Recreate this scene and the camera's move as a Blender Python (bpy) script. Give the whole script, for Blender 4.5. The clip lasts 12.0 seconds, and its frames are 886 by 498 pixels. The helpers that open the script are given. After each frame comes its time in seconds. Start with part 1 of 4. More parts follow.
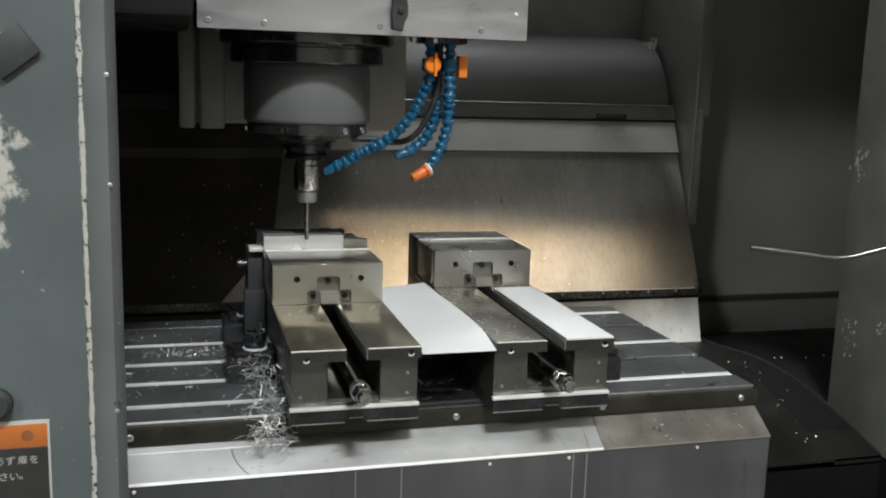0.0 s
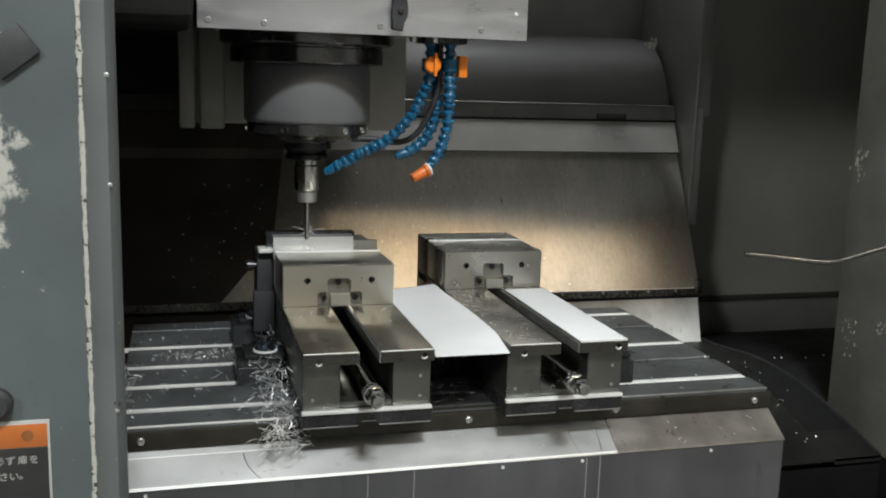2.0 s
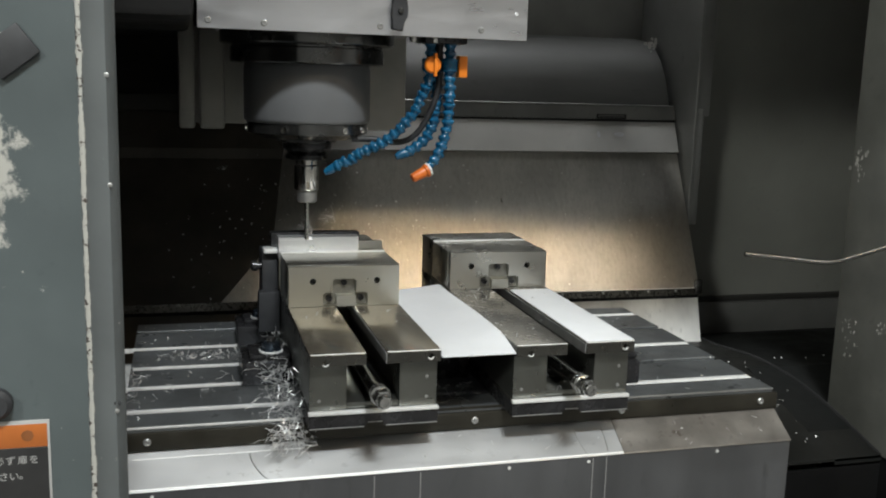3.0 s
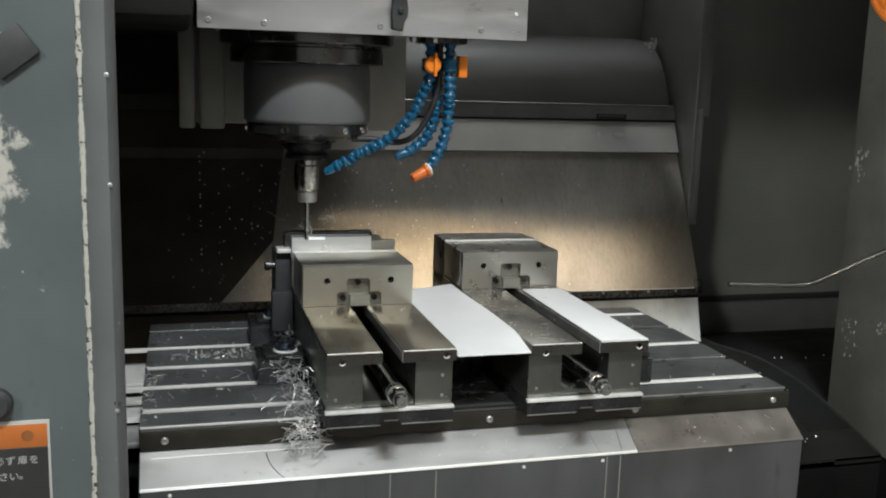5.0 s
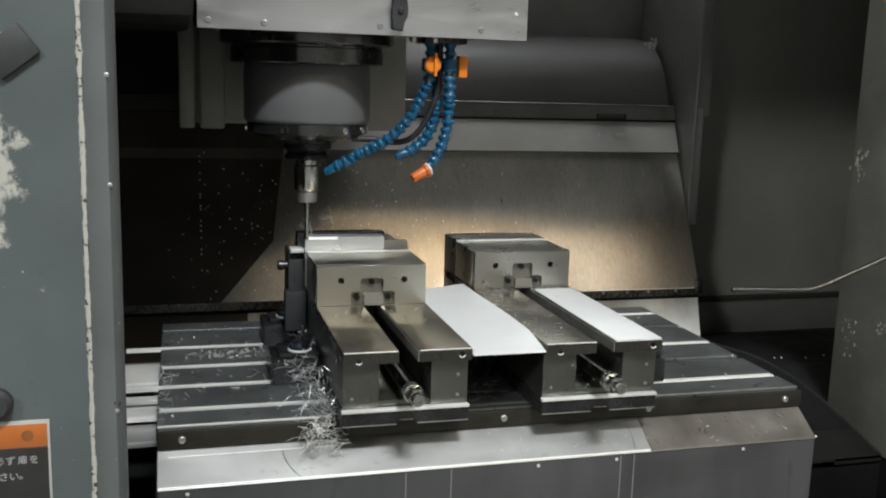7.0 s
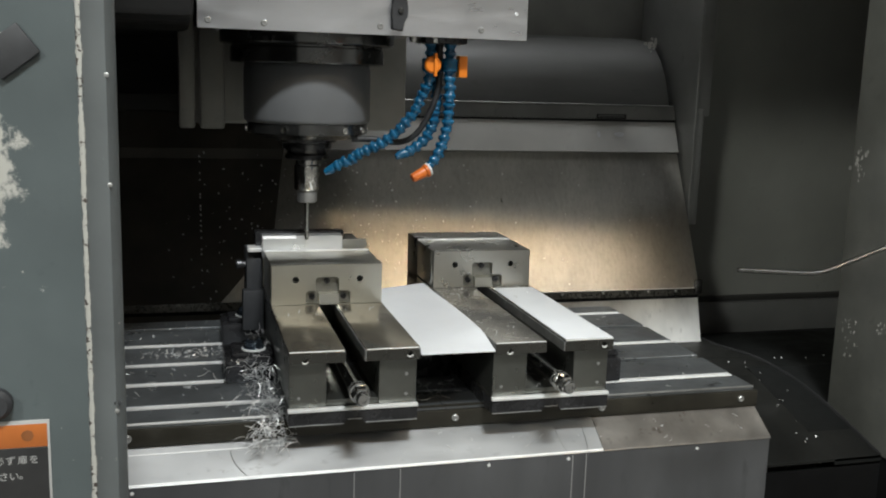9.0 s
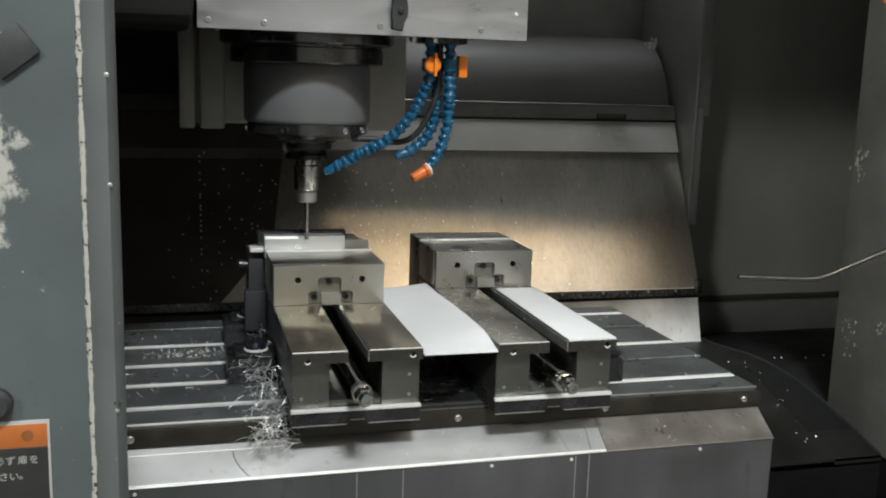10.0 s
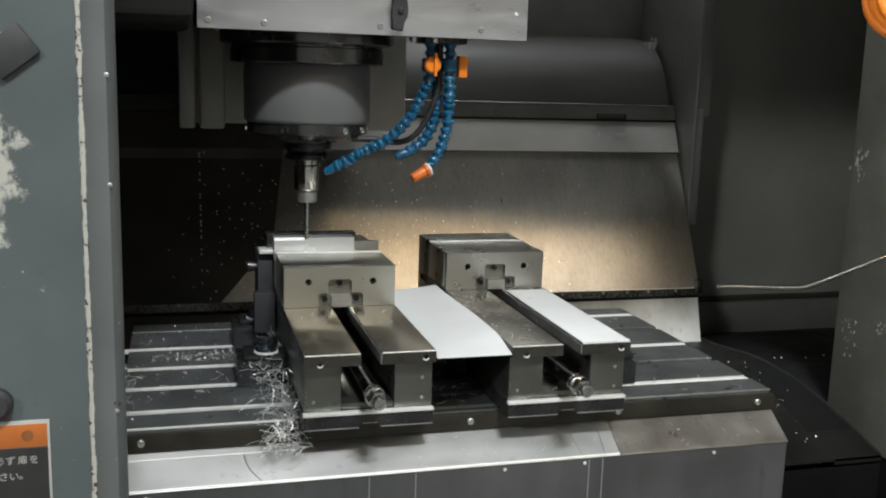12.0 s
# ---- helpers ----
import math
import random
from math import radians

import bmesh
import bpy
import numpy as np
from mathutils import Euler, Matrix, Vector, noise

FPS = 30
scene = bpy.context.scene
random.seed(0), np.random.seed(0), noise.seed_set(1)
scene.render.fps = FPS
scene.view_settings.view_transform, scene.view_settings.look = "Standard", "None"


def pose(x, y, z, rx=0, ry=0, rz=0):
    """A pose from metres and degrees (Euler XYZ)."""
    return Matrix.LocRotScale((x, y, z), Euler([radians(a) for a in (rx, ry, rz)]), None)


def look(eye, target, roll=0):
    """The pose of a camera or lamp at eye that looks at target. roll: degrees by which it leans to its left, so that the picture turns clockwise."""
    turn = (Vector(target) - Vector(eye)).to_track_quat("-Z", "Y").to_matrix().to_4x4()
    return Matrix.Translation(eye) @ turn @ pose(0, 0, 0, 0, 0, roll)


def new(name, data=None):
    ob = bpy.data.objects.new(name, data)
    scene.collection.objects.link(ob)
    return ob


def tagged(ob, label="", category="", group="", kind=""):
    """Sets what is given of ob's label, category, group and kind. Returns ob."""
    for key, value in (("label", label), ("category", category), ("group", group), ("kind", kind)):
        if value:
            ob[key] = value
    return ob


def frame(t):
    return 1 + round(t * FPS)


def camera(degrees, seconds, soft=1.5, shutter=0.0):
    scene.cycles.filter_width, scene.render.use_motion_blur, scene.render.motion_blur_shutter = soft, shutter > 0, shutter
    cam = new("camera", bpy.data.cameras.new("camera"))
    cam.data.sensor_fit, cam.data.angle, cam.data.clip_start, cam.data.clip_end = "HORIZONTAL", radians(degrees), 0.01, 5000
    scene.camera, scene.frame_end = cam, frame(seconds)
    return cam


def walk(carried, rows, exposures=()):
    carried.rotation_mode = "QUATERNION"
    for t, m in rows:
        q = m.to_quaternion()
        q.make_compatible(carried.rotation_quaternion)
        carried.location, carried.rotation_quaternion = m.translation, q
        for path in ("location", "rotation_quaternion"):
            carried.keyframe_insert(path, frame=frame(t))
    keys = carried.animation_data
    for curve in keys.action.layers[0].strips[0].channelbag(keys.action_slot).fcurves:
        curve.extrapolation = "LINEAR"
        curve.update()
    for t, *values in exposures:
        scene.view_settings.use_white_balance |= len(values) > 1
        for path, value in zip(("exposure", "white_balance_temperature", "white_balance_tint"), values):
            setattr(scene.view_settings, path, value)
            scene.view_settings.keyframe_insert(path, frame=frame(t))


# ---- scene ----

# World: x along the machine table, y away from the operator, z up; z = 0 is the table top at rest, x = y = 0 a front corner of one vise.
EYE = Vector((-0.1146, -1.0366, 0.3962))
PITCH, YAW = radians(10.168), radians(15.45)
AIM = Vector((math.sin(YAW) * math.cos(PITCH), math.cos(YAW) * math.cos(PITCH), -math.sin(PITCH)))
cam = camera(49.5, 12.0, soft=2.0, shutter=0.5)
STAND = look(EYE, EYE + AIM, 1.735)
walk(cam, [(0, STAND), (12, STAND)], exposures=[(0, 0.15), (12, 0.15)])

# ---- light ----
world = bpy.data.worlds.new("world")
scene.world = world
world.use_nodes = True
world.node_tree.nodes["Background"].inputs[0].default_value = (0.75, 0.85, 1.0, 1)
world.node_tree.nodes["Background"].inputs[1].default_value = 0.02


def area_lamp(name, m, sx, sy, watts, colour):
    data = bpy.data.lights.new(name, "AREA")
    data.shape, data.size, data.size_y, data.energy, data.color = "RECTANGLE", sx, sy, watts, colour
    ob = new(name, data)
    ob.matrix_world = m
    return ob


area_lamp("unseen_ceiling_tube", look((0.22, -3.05, 4.1), (0.15, 0.2, 0.0)), 0.9, 0.28, 228, (0.94, 0.985, 1.0))
area_lamp("unseen_ceiling_tube", look((2.2, -3.75, 3.92), (0.9, 0.7, 0.0)), 1.6, 0.18, 31, (1.0, 0.74, 0.43))
# fill light added to brighten the right part of the splash cover
area_lamp("unseen_ceiling_tube", look((3.0, -3.05, 3.7), (0.8, 0.7, 0.0)), 1.8, 0.6, 20, (0.94, 0.985, 1.0))
# unseen lamp added to light the side bay past the door edge
area_lamp("bay_fill_lamp", look((-2.78, -3.0, 2.5), (1.1, 0.8, 0.1)), 0.7, 0.3, 74, (0.98, 1.0, 0.93))
# added above the roof opening to brighten band and upper covers
area_lamp("unseen_ceiling_tube", look((0.8, 0.95, 4.1), (0.6, 0.85, 0.2)), 1.5, 0.5, 62, (0.96, 0.985, 1.0))


# ---- materials ----
def material(name, base, rough=0.5, metal=0.0, vary=0.25, scale=8.0, grain=60.0, bump=0.1, second=None, stretch=(1, 1, 1),
             spots=0.0, spot_colour=(0.02, 0.02, 0.02), spot_scale=14.0, rough_vary=0.15, coat=0.0, bump_size=0.002):
    """Two scales of colour, gloss and relief over one base colour; spots are wear or dirt with a shape of their own."""
    m = bpy.data.materials.new(name)
    m.use_nodes = True
    n, l = m.node_tree.nodes, m.node_tree.links
    b = n["Principled BSDF"]
    co = n.new("ShaderNodeTexCoord")
    mp = n.new("ShaderNodeMapping")
    mp.inputs["Scale"].default_value = stretch
    l.new(co.outputs["Object"], mp.inputs["Vector"])

    def tex(sc, detail=4.0, rough_=0.6):
        t = n.new("ShaderNodeTexNoise")
        t.inputs["Scale"].default_value, t.inputs["Detail"].default_value, t.inputs["Roughness"].default_value = sc, detail, rough_
        l.new(mp.outputs[0], t.inputs["Vector"])
        return t

    def ramp(src, lo, hi):
        r = n.new("ShaderNodeMapRange")
        r.inputs[1].default_value, r.inputs[2].default_value = lo, hi
        l.new(src, r.inputs[0])
        return r.outputs[0]

    def mix(fac, a, c):
        x = n.new("ShaderNodeMix")
        x.data_type = "RGBA"
        for sock, val in ((x.inputs[0], fac), (x.inputs[6], a), (x.inputs[7], c)):
            if isinstance(val, bpy.types.NodeSocket):
                l.new(val, sock)
            else:
                sock.default_value = val
        return x.outputs[2]

    big, small = tex(scale), tex(grain, 3.0)
    dark = [c * (1 - vary) for c in base] + [1]
    light = list(second or [min(1, c * (1 + vary)) for c in base]) + [1]
    col = mix(ramp(big.outputs["Fac"], 0.3, 0.7), dark, light)
    col = mix(ramp(small.outputs["Fac"], 0.62, 0.8), col, [c * (1 - vary * 0.8) for c in base] + [1])
    if spots:
        sp = tex(spot_scale, 6.0, 0.7)
        mask = ramp(sp.outputs["Fac"], 0.72 - spots * 0.3, 0.76 - spots * 0.3)
        col = mix(mask, col, list(spot_colour) + [1])
    l.new(col, b.inputs["Base Color"])
    r = n.new("ShaderNodeMapRange")
    r.inputs[1].default_value, r.inputs[2].default_value = 0.25, 0.75
    r.inputs[3].default_value, r.inputs[4].default_value = max(0.03, rough - rough_vary), min(1, rough + rough_vary)
    l.new(tex(scale * 2.7).outputs["Fac"], r.inputs[0])
    l.new(r.outputs[0], b.inputs["Roughness"])
    b.inputs["Metallic"].default_value = metal
    b.inputs["Coat Weight"].default_value = coat
    if bump:
        bp = n.new("ShaderNodeBump")
        bp.inputs["Strength"].default_value, bp.inputs["Distance"].default_value = bump, bump_size
        l.new(small.outputs["Fac"], bp.inputs["Height"])
        l.new(bp.outputs[0], b.inputs["Normal"])
    return m


M = dict(
    vise=material("ground_steel", (0.53, 0.52, 0.465), 0.30, 1.0, 0.035, 9, 300, 0.004, rough_vary=0.035),
    rail=material("worn_slide_rail_steel", (0.54, 0.50, 0.42), 0.2, 0.9, 0.10, 11, 400, 0.008, second=(0.57, 0.50, 0.385), spots=0.02, spot_colour=(0.45, 0.42, 0.36), spot_scale=20, rough_vary=0.09),
    rail_oily=material("oily_slide_rail_steel", (0.46, 0.44, 0.40), 0.22, 0.88, 0.15, 26, 300, 0.015, spots=0.16, spot_colour=(0.27, 0.26, 0.24), spot_scale=30, rough_vary=0.12),
    # darker than the jaw, to paint the shade in its recess
    recess=material("shaded_recess_steel", (0.20, 0.195, 0.17), 0.4, 0.7, 0.2, 40, 200, 0.05),
    screw=material("oily_screw_steel", (0.45, 0.45, 0.44), 0.18, 1.0, 0.2, 30, 200, 0.03),
    blued=material("blued_nut_steel", (0.16, 0.20, 0.25), 0.18, 0.95, 0.2, 30, 200, 0.03),
    vise_oily=material("oily_ground_steel", (0.48, 0.47, 0.43), 0.30, 1.0, 0.05, 12, 300, 0.006, spots=0.01, spot_colour=(0.38, 0.36, 0.32), spot_scale=30, rough_vary=0.06),
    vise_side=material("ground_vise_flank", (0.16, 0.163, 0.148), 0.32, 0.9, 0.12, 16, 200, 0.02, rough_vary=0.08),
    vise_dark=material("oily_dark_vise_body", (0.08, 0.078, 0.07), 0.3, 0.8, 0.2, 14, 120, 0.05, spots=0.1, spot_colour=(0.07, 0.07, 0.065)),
    edge=material("bright_milled_steel", (0.75, 0.75, 0.73), 0.45, 0.35, 0.12, 20, 200, 0.03),
    black_steel=material("black_oxide_steel", (0.04, 0.04, 0.042), 0.28, 0.6, 0.4, 18, 120, 0.1),
    table=material("cast_iron_table", (0.205, 0.217, 0.222), 0.36, 0.72, 0.3, 9, 140, 0.06, spots=0.3, spot_colour=(0.06, 0.065, 0.07), spot_scale=22),
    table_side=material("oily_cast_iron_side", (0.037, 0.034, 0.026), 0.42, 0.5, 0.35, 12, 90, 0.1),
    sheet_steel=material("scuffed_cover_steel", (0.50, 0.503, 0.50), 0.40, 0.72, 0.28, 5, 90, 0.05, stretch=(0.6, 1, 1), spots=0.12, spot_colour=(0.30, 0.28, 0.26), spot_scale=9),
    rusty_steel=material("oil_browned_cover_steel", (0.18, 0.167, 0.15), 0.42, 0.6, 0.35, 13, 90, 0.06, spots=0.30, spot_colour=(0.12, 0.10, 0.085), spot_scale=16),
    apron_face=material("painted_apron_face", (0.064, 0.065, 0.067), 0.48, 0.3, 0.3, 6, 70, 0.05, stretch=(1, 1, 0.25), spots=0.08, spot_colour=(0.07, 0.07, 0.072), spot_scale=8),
    alu=material("brushed_aluminium", (0.72, 0.72, 0.735), 0.38, 0.82, 0.06, 7, 160, 0.03, stretch=(1, 1, 4), rough_vary=0.16),
    work=material("fresh_aluminium", (0.62, 0.625, 0.635), 0.38, 0.85, 0.06, 12, 150, 0.03),
    bright=material("freshly_cut_aluminium", (0.93, 0.93, 0.93), 0.45, 0.3, 0.04, 30, 300, 0.02),
    paper=material("white_plastic_sheet", (0.68, 0.69, 0.70), 0.45, 0.0, 0.05, 7, 80, 0.03),
    splash=material("stained_stainless", (0.44, 0.425, 0.39), 0.32, 0.92, 0.15, 5, 110, 0.06, stretch=(2.4, 1, 0.8), spots=0.07, spot_colour=(0.34, 0.325, 0.295), spot_scale=70, rough_vary=0.05),
    splash_band=material("plain_stainless", (0.58, 0.57, 0.55), 0.4, 0.6, 0.12, 4, 60, 0.04),
    # paler than the band, to paint the light thrown onto this sheet
    splash_low=material("lit_pale_stainless", (0.70, 0.70, 0.68), 0.42, 0.35, 0.4, 7, 60, 0.04, stretch=(1, 1, 0.4)),
    # dark colour for the painted shade at the cover's left end
    shade_veil=material("painted_shade_dark", (0.055, 0.048, 0.038), 0.42, 0.2, 0.4, 9, 60, 0.1),
    lip=material("dark_oily_lip_paint", (0.085, 0.084, 0.078), 0.4, 0.2, 0.3, 6, 60, 0.05),
    hem=material("oily_folded_hem", (0.10, 0.098, 0.09), 0.3, 0.7, 0.5, 60, 160, 0.06),
    dark_cover=material("grey_painted_cover", (0.22, 0.22, 0.215), 0.45, 0.3, 0.2, 4, 50, 0.05),
    side_paint=material("dark_side_paint", (0.048, 0.048, 0.045), 0.45, 0.15, 0.45, 4, 50, 0.06, stretch=(0.35, 1.6, 1.6)),
    enclosure=material("grey_green_enclosure_paint", (0.30, 0.303, 0.278), 0.5, 0.0, 0.16, 2.5, 40, 0.05),
    # pale so that the added roof bounces light onto the splash cover
    roof_bounce=material("pale_roof_bounce", (0.74, 0.74, 0.72), 0.5, 0.0, 0.1, 3, 40, 0.05),
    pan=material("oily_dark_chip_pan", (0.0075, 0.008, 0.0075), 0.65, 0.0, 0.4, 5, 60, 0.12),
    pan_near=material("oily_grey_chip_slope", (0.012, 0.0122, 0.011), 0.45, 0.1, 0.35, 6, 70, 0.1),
    # near black, painting the shade low in the machine
    sump=material("shade_black_sump", (0.005, 0.005, 0.005), 0.75, 0.0, 0.4, 8, 60, 0.1),
    side_panel=material("olive_side_paint", (0.165, 0.167, 0.152), 0.52, 0.1, 0.25, 5, 50, 0.06),
    back_paint=material("dark_olive_back_paint", (0.135, 0.135, 0.125), 0.45, 0.2, 0.25, 4, 50, 0.05),
    dark_gap=material("black_rubber_wiper", (0.012, 0.012, 0.012), 0.6, 0.0, 0.3, 10, 60, 0.1),
    casting=material("dark_grey_casting_paint", (0.21, 0.204, 0.185), 0.5, 0.0, 0.2, 6, 60, 0.12),
    spindle=material("grey_spindle_enamel", (0.122, 0.126, 0.13), 0.38, 0.0, 0.1, 6, 70, 0.05),
    spindle_dark=material("dark_spindle_steel", (0.12, 0.12, 0.117), 0.2, 0.9, 0.25, 12, 90, 0.06),
    spindle_mid=material("dull_screw_steel", (0.42, 0.42, 0.41), 0.4, 0.8, 0.2, 40, 200, 0.05),
    tube=material("polished_dark_tube", (0.20, 0.20, 0.195), 0.22, 1.0, 0.1, 25, 200, 0.01, rough_vary=0.04),
    chrome=material("polished_tool_steel", (0.62, 0.61, 0.58), 0.2, 1.0, 0.1, 25, 200, 0.02),
    door=material("worn_grey_door_paint", (0.068, 0.082, 0.084), 0.46, 0.0, 0.2, 5, 45, 0.06, spots=0.1, spot_colour=(0.5, 0.5, 0.48), spot_scale=26),
    door_edge=material("scuffed_door_edge_paint", (0.108, 0.119, 0.12), 0.5, 0.0, 0.15, 9, 60, 0.08),
    primer=material("bare_primer_white", (0.45, 0.44, 0.41), 0.7, 0.0, 0.2, 30, 120, 0.3, spots=0.32, spot_colour=(0.22, 0.22, 0.21), spot_scale=60),
    rubber=material("black_rubber", (0.025, 0.026, 0.028), 0.6, 0.0, 0.3, 20, 120, 0.1),
    blue=material("blue_hose_plastic", (0.008, 0.090, 0.185), 0.24, 0.0, 0.35, 40, 150, 0.04),
    orange=material("orange_plastic", (0.86, 0.235, 0.018), 0.4, 0.0, 0.1, 30, 120, 0.03),
    orange_dark=material("dirty_orange_plastic", (0.62, 0.145, 0.02), 0.4, 0.0, 0.2, 60, 160, 0.04),
    label_orange=material("orange_warning_print", (0.38, 0.11, 0.022), 0.45, 0.0, 0.1, 20, 120, 0.02),
    label_brown=material("dark_print_on_orange", (0.20, 0.07, 0.02), 0.5, 0.0, 0.2, 60, 200, 0.02),
    label_black=material("black_warning_print", (0.02, 0.02, 0.02), 0.4, 0.0, 0.2, 20, 120, 0.02),
    label_white=material("white_print", (0.34, 0.34, 0.33), 0.5, 0.0, 0.1, 20, 120, 0.02),
    swarf=material("glinting_aluminium_swarf", (0.78, 0.78, 0.77), 0.5, 0.85, 0.15, 80, 300, 0.05),
    swarf_dull=material("dull_aluminium_chips", (0.72, 0.72, 0.71), 0.35, 0.5, 0.15, 80, 300, 0.05),
    strip=material("white_slot_strip", (0.82, 0.82, 0.80), 0.4, 0.1, 0.06, 20, 120, 0.03),
    chip=material("bright_aluminium_chips", (0.90, 0.90, 0.88), 0.3, 0.1, 0.05, 60, 300, 0.05),
    wall=material("grey_shop_wall", (0.43, 0.43, 0.42), 0.8, 0.0, 0.1, 1.5, 20, 0.05),
    concrete=material("shop_concrete", (0.20, 0.195, 0.185), 0.7, 0.0, 0.2, 2, 25, 0.1),
)


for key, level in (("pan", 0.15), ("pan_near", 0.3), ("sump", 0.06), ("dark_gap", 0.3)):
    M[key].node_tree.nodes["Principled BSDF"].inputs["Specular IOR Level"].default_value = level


def worn_paint(m, patches, stripe):
    """Lets bare primer show in ragged patches (x, z, radius) and along a worn vertical corner at x = stripe."""
    n, l = m.node_tree.nodes, m.node_tree.links
    b = n["Principled BSDF"]
    co = n.new("ShaderNodeTexCoord")
    sep = n.new("ShaderNodeSeparateXYZ")
    l.new(co.outputs["Object"], sep.inputs[0])

    def calc(op, a, c=0.0, clamp=False):
        x = n.new("ShaderNodeMath")
        x.operation, x.use_clamp = op, clamp
        for sock, val in ((x.inputs[0], a), (x.inputs[1], c)):
            if isinstance(val, bpy.types.NodeSocket):
                l.new(val, sock)
            else:
                sock.default_value = val
        return x.outputs[0]

    def noisy(scale, detail):
        t = n.new("ShaderNodeTexNoise")
        t.inputs["Scale"].default_value, t.inputs["Detail"].default_value, t.inputs["Roughness"].default_value = scale, detail, 0.65
        l.new(co.outputs["Object"], t.inputs["Vector"])
        return t.outputs["Fac"]
    coarse, fine = noisy(55, 6), noisy(230, 5)
    total = None
    for x, z, r in patches:
        dx, dz = calc("SUBTRACT", sep.outputs[0], x), calc("SUBTRACT", sep.outputs[2], z)
        d = calc("SQRT", calc("ADD", calc("MULTIPLY", dx, dx), calc("MULTIPLY", calc("MULTIPLY", dz, dz), 0.5)))
        v = calc("SUBTRACT", 1.0, calc("DIVIDE", d, r))
        v = calc("ADD", v, calc("MULTIPLY", calc("SUBTRACT", coarse, 0.5), 3.2))
        v = calc("ADD", v, calc("MULTIPLY", calc("SUBTRACT", fine, 0.5), 1.0))
        v = calc("MULTIPLY", v, 2.6, True)
        total = v if total is None else calc("MAXIMUM", total, v)
    d = calc("ABSOLUTE", calc("SUBTRACT", sep.outputs[0], stripe))
    v = calc("SUBTRACT", 1.0, calc("DIVIDE", d, 0.0020))
    v = calc("ADD", v, calc("MULTIPLY", calc("SUBTRACT", fine, 0.5), 1.5))
    v = calc("ADD", v, calc("MULTIPLY", calc("SUBTRACT", coarse, 0.53), 2.4))
    total = calc("MAXIMUM", total, calc("MULTIPLY", v, 5.0, True))
    specks = calc("MULTIPLY", calc("SUBTRACT", noisy(140, 3), 0.70), 25.0, True)
    total = calc("MAXIMUM", total, specks)
    x = n.new("ShaderNodeMix")
    x.data_type = "RGBA"
    old = b.inputs["Base Color"].links[0].from_socket
    l.new(total, x.inputs[0])
    l.new(old, x.inputs[6])
    x.inputs[7].default_value = (0.36, 0.355, 0.325, 1)
    rust = calc("MULTIPLY", calc("MULTIPLY", calc("SUBTRACT", noisy(170, 2), 0.57), 22.0, True), calc("MULTIPLY", calc("SUBTRACT", 1.0, calc("DIVIDE", d, 0.0026)), 3.0, True), True)
    y = n.new("ShaderNodeMix")
    y.data_type = "RGBA"
    l.new(rust, y.inputs[0])
    l.new(x.outputs[2], y.inputs[6])
    y.inputs[7].default_value = (0.045, 0.035, 0.03, 1)
    l.new(y.outputs[2], b.inputs["Base Color"])


def dried_runs(m, top, foot):
    """Pale dried coolant runs that hang down from z = top and fade towards z = foot, and fine splash specks."""
    n, l = m.node_tree.nodes, m.node_tree.links
    b = n["Principled BSDF"]
    co = n.new("ShaderNodeTexCoord")

    def field(stretch, scale, detail, lo, hi):
        mp = n.new("ShaderNodeMapping")
        mp.inputs["Scale"].default_value = stretch
        l.new(co.outputs["Object"], mp.inputs["Vector"])
        t = n.new("ShaderNodeTexNoise")
        t.inputs["Scale"].default_value, t.inputs["Detail"].default_value, t.inputs["Roughness"].default_value = scale, detail, 0.6
        l.new(mp.outputs[0], t.inputs["Vector"])
        r = n.new("ShaderNodeMapRange")
        r.inputs[1].default_value, r.inputs[2].default_value = lo, hi
        l.new(t.outputs["Fac"], r.inputs[0])
        return r.outputs[0]

    def times(a, c):
        x = n.new("ShaderNodeMath")
        x.operation, x.use_clamp = "MULTIPLY", True
        l.new(a, x.inputs[0])
        if isinstance(c, bpy.types.NodeSocket):
            l.new(c, x.inputs[1])
        else:
            x.inputs[1].default_value = c
        return x.outputs[0]

    def tint(fac, colour):
        x = n.new("ShaderNodeMix")
        x.data_type = "RGBA"
        l.new(fac, x.inputs[0])
        l.new(b.inputs["Base Color"].links[0].from_socket, x.inputs[6])
        x.inputs[7].default_value = (*colour, 1)
        l.new(x.outputs[2], b.inputs["Base Color"])
    sep = n.new("ShaderNodeSeparateXYZ")
    l.new(co.outputs["Object"], sep.inputs[0])
    hang = n.new("ShaderNodeMapRange")
    hang.inputs[1].default_value, hang.inputs[2].default_value = foot, top
    l.new(sep.outputs[2], hang.inputs[0])
    runs = times(field((1, 1, 0.12), 60, 3, 0.40, 0.72), hang.outputs[0])
    tint(times(runs, 0.30), (0.60, 0.59, 0.56))
    tint(times(field((1, 1, 0.08), 150, 3, 0.45, 0.75), 0.30), (0.22, 0.205, 0.175))
    tint(times(field((1, 1, 1), 240, 2, 0.70, 0.76), 0.8), (0.75, 0.74, 0.70))
    old = b.inputs["Roughness"].links[0].from_socket
    add = n.new("ShaderNodeMath")
    add.operation = "MULTIPLY_ADD"
    l.new(runs, add.inputs[0])
    add.inputs[1].default_value = 0.10
    l.new(old, add.inputs[2])
    l.new(add.outputs[0], b.inputs["Roughness"])


dried_runs(M["splash"], 0.26, 0.12)
brushed = M["splash"].node_tree.nodes.new("ShaderNodeTangent")      # upright brush lines spread the gloss sideways
brushed.direction_type, brushed.axis = "RADIAL", "Z"
M["splash"].node_tree.links.new(brushed.outputs[0], M["splash"].node_tree.nodes["Principled BSDF"].inputs["Tangent"])
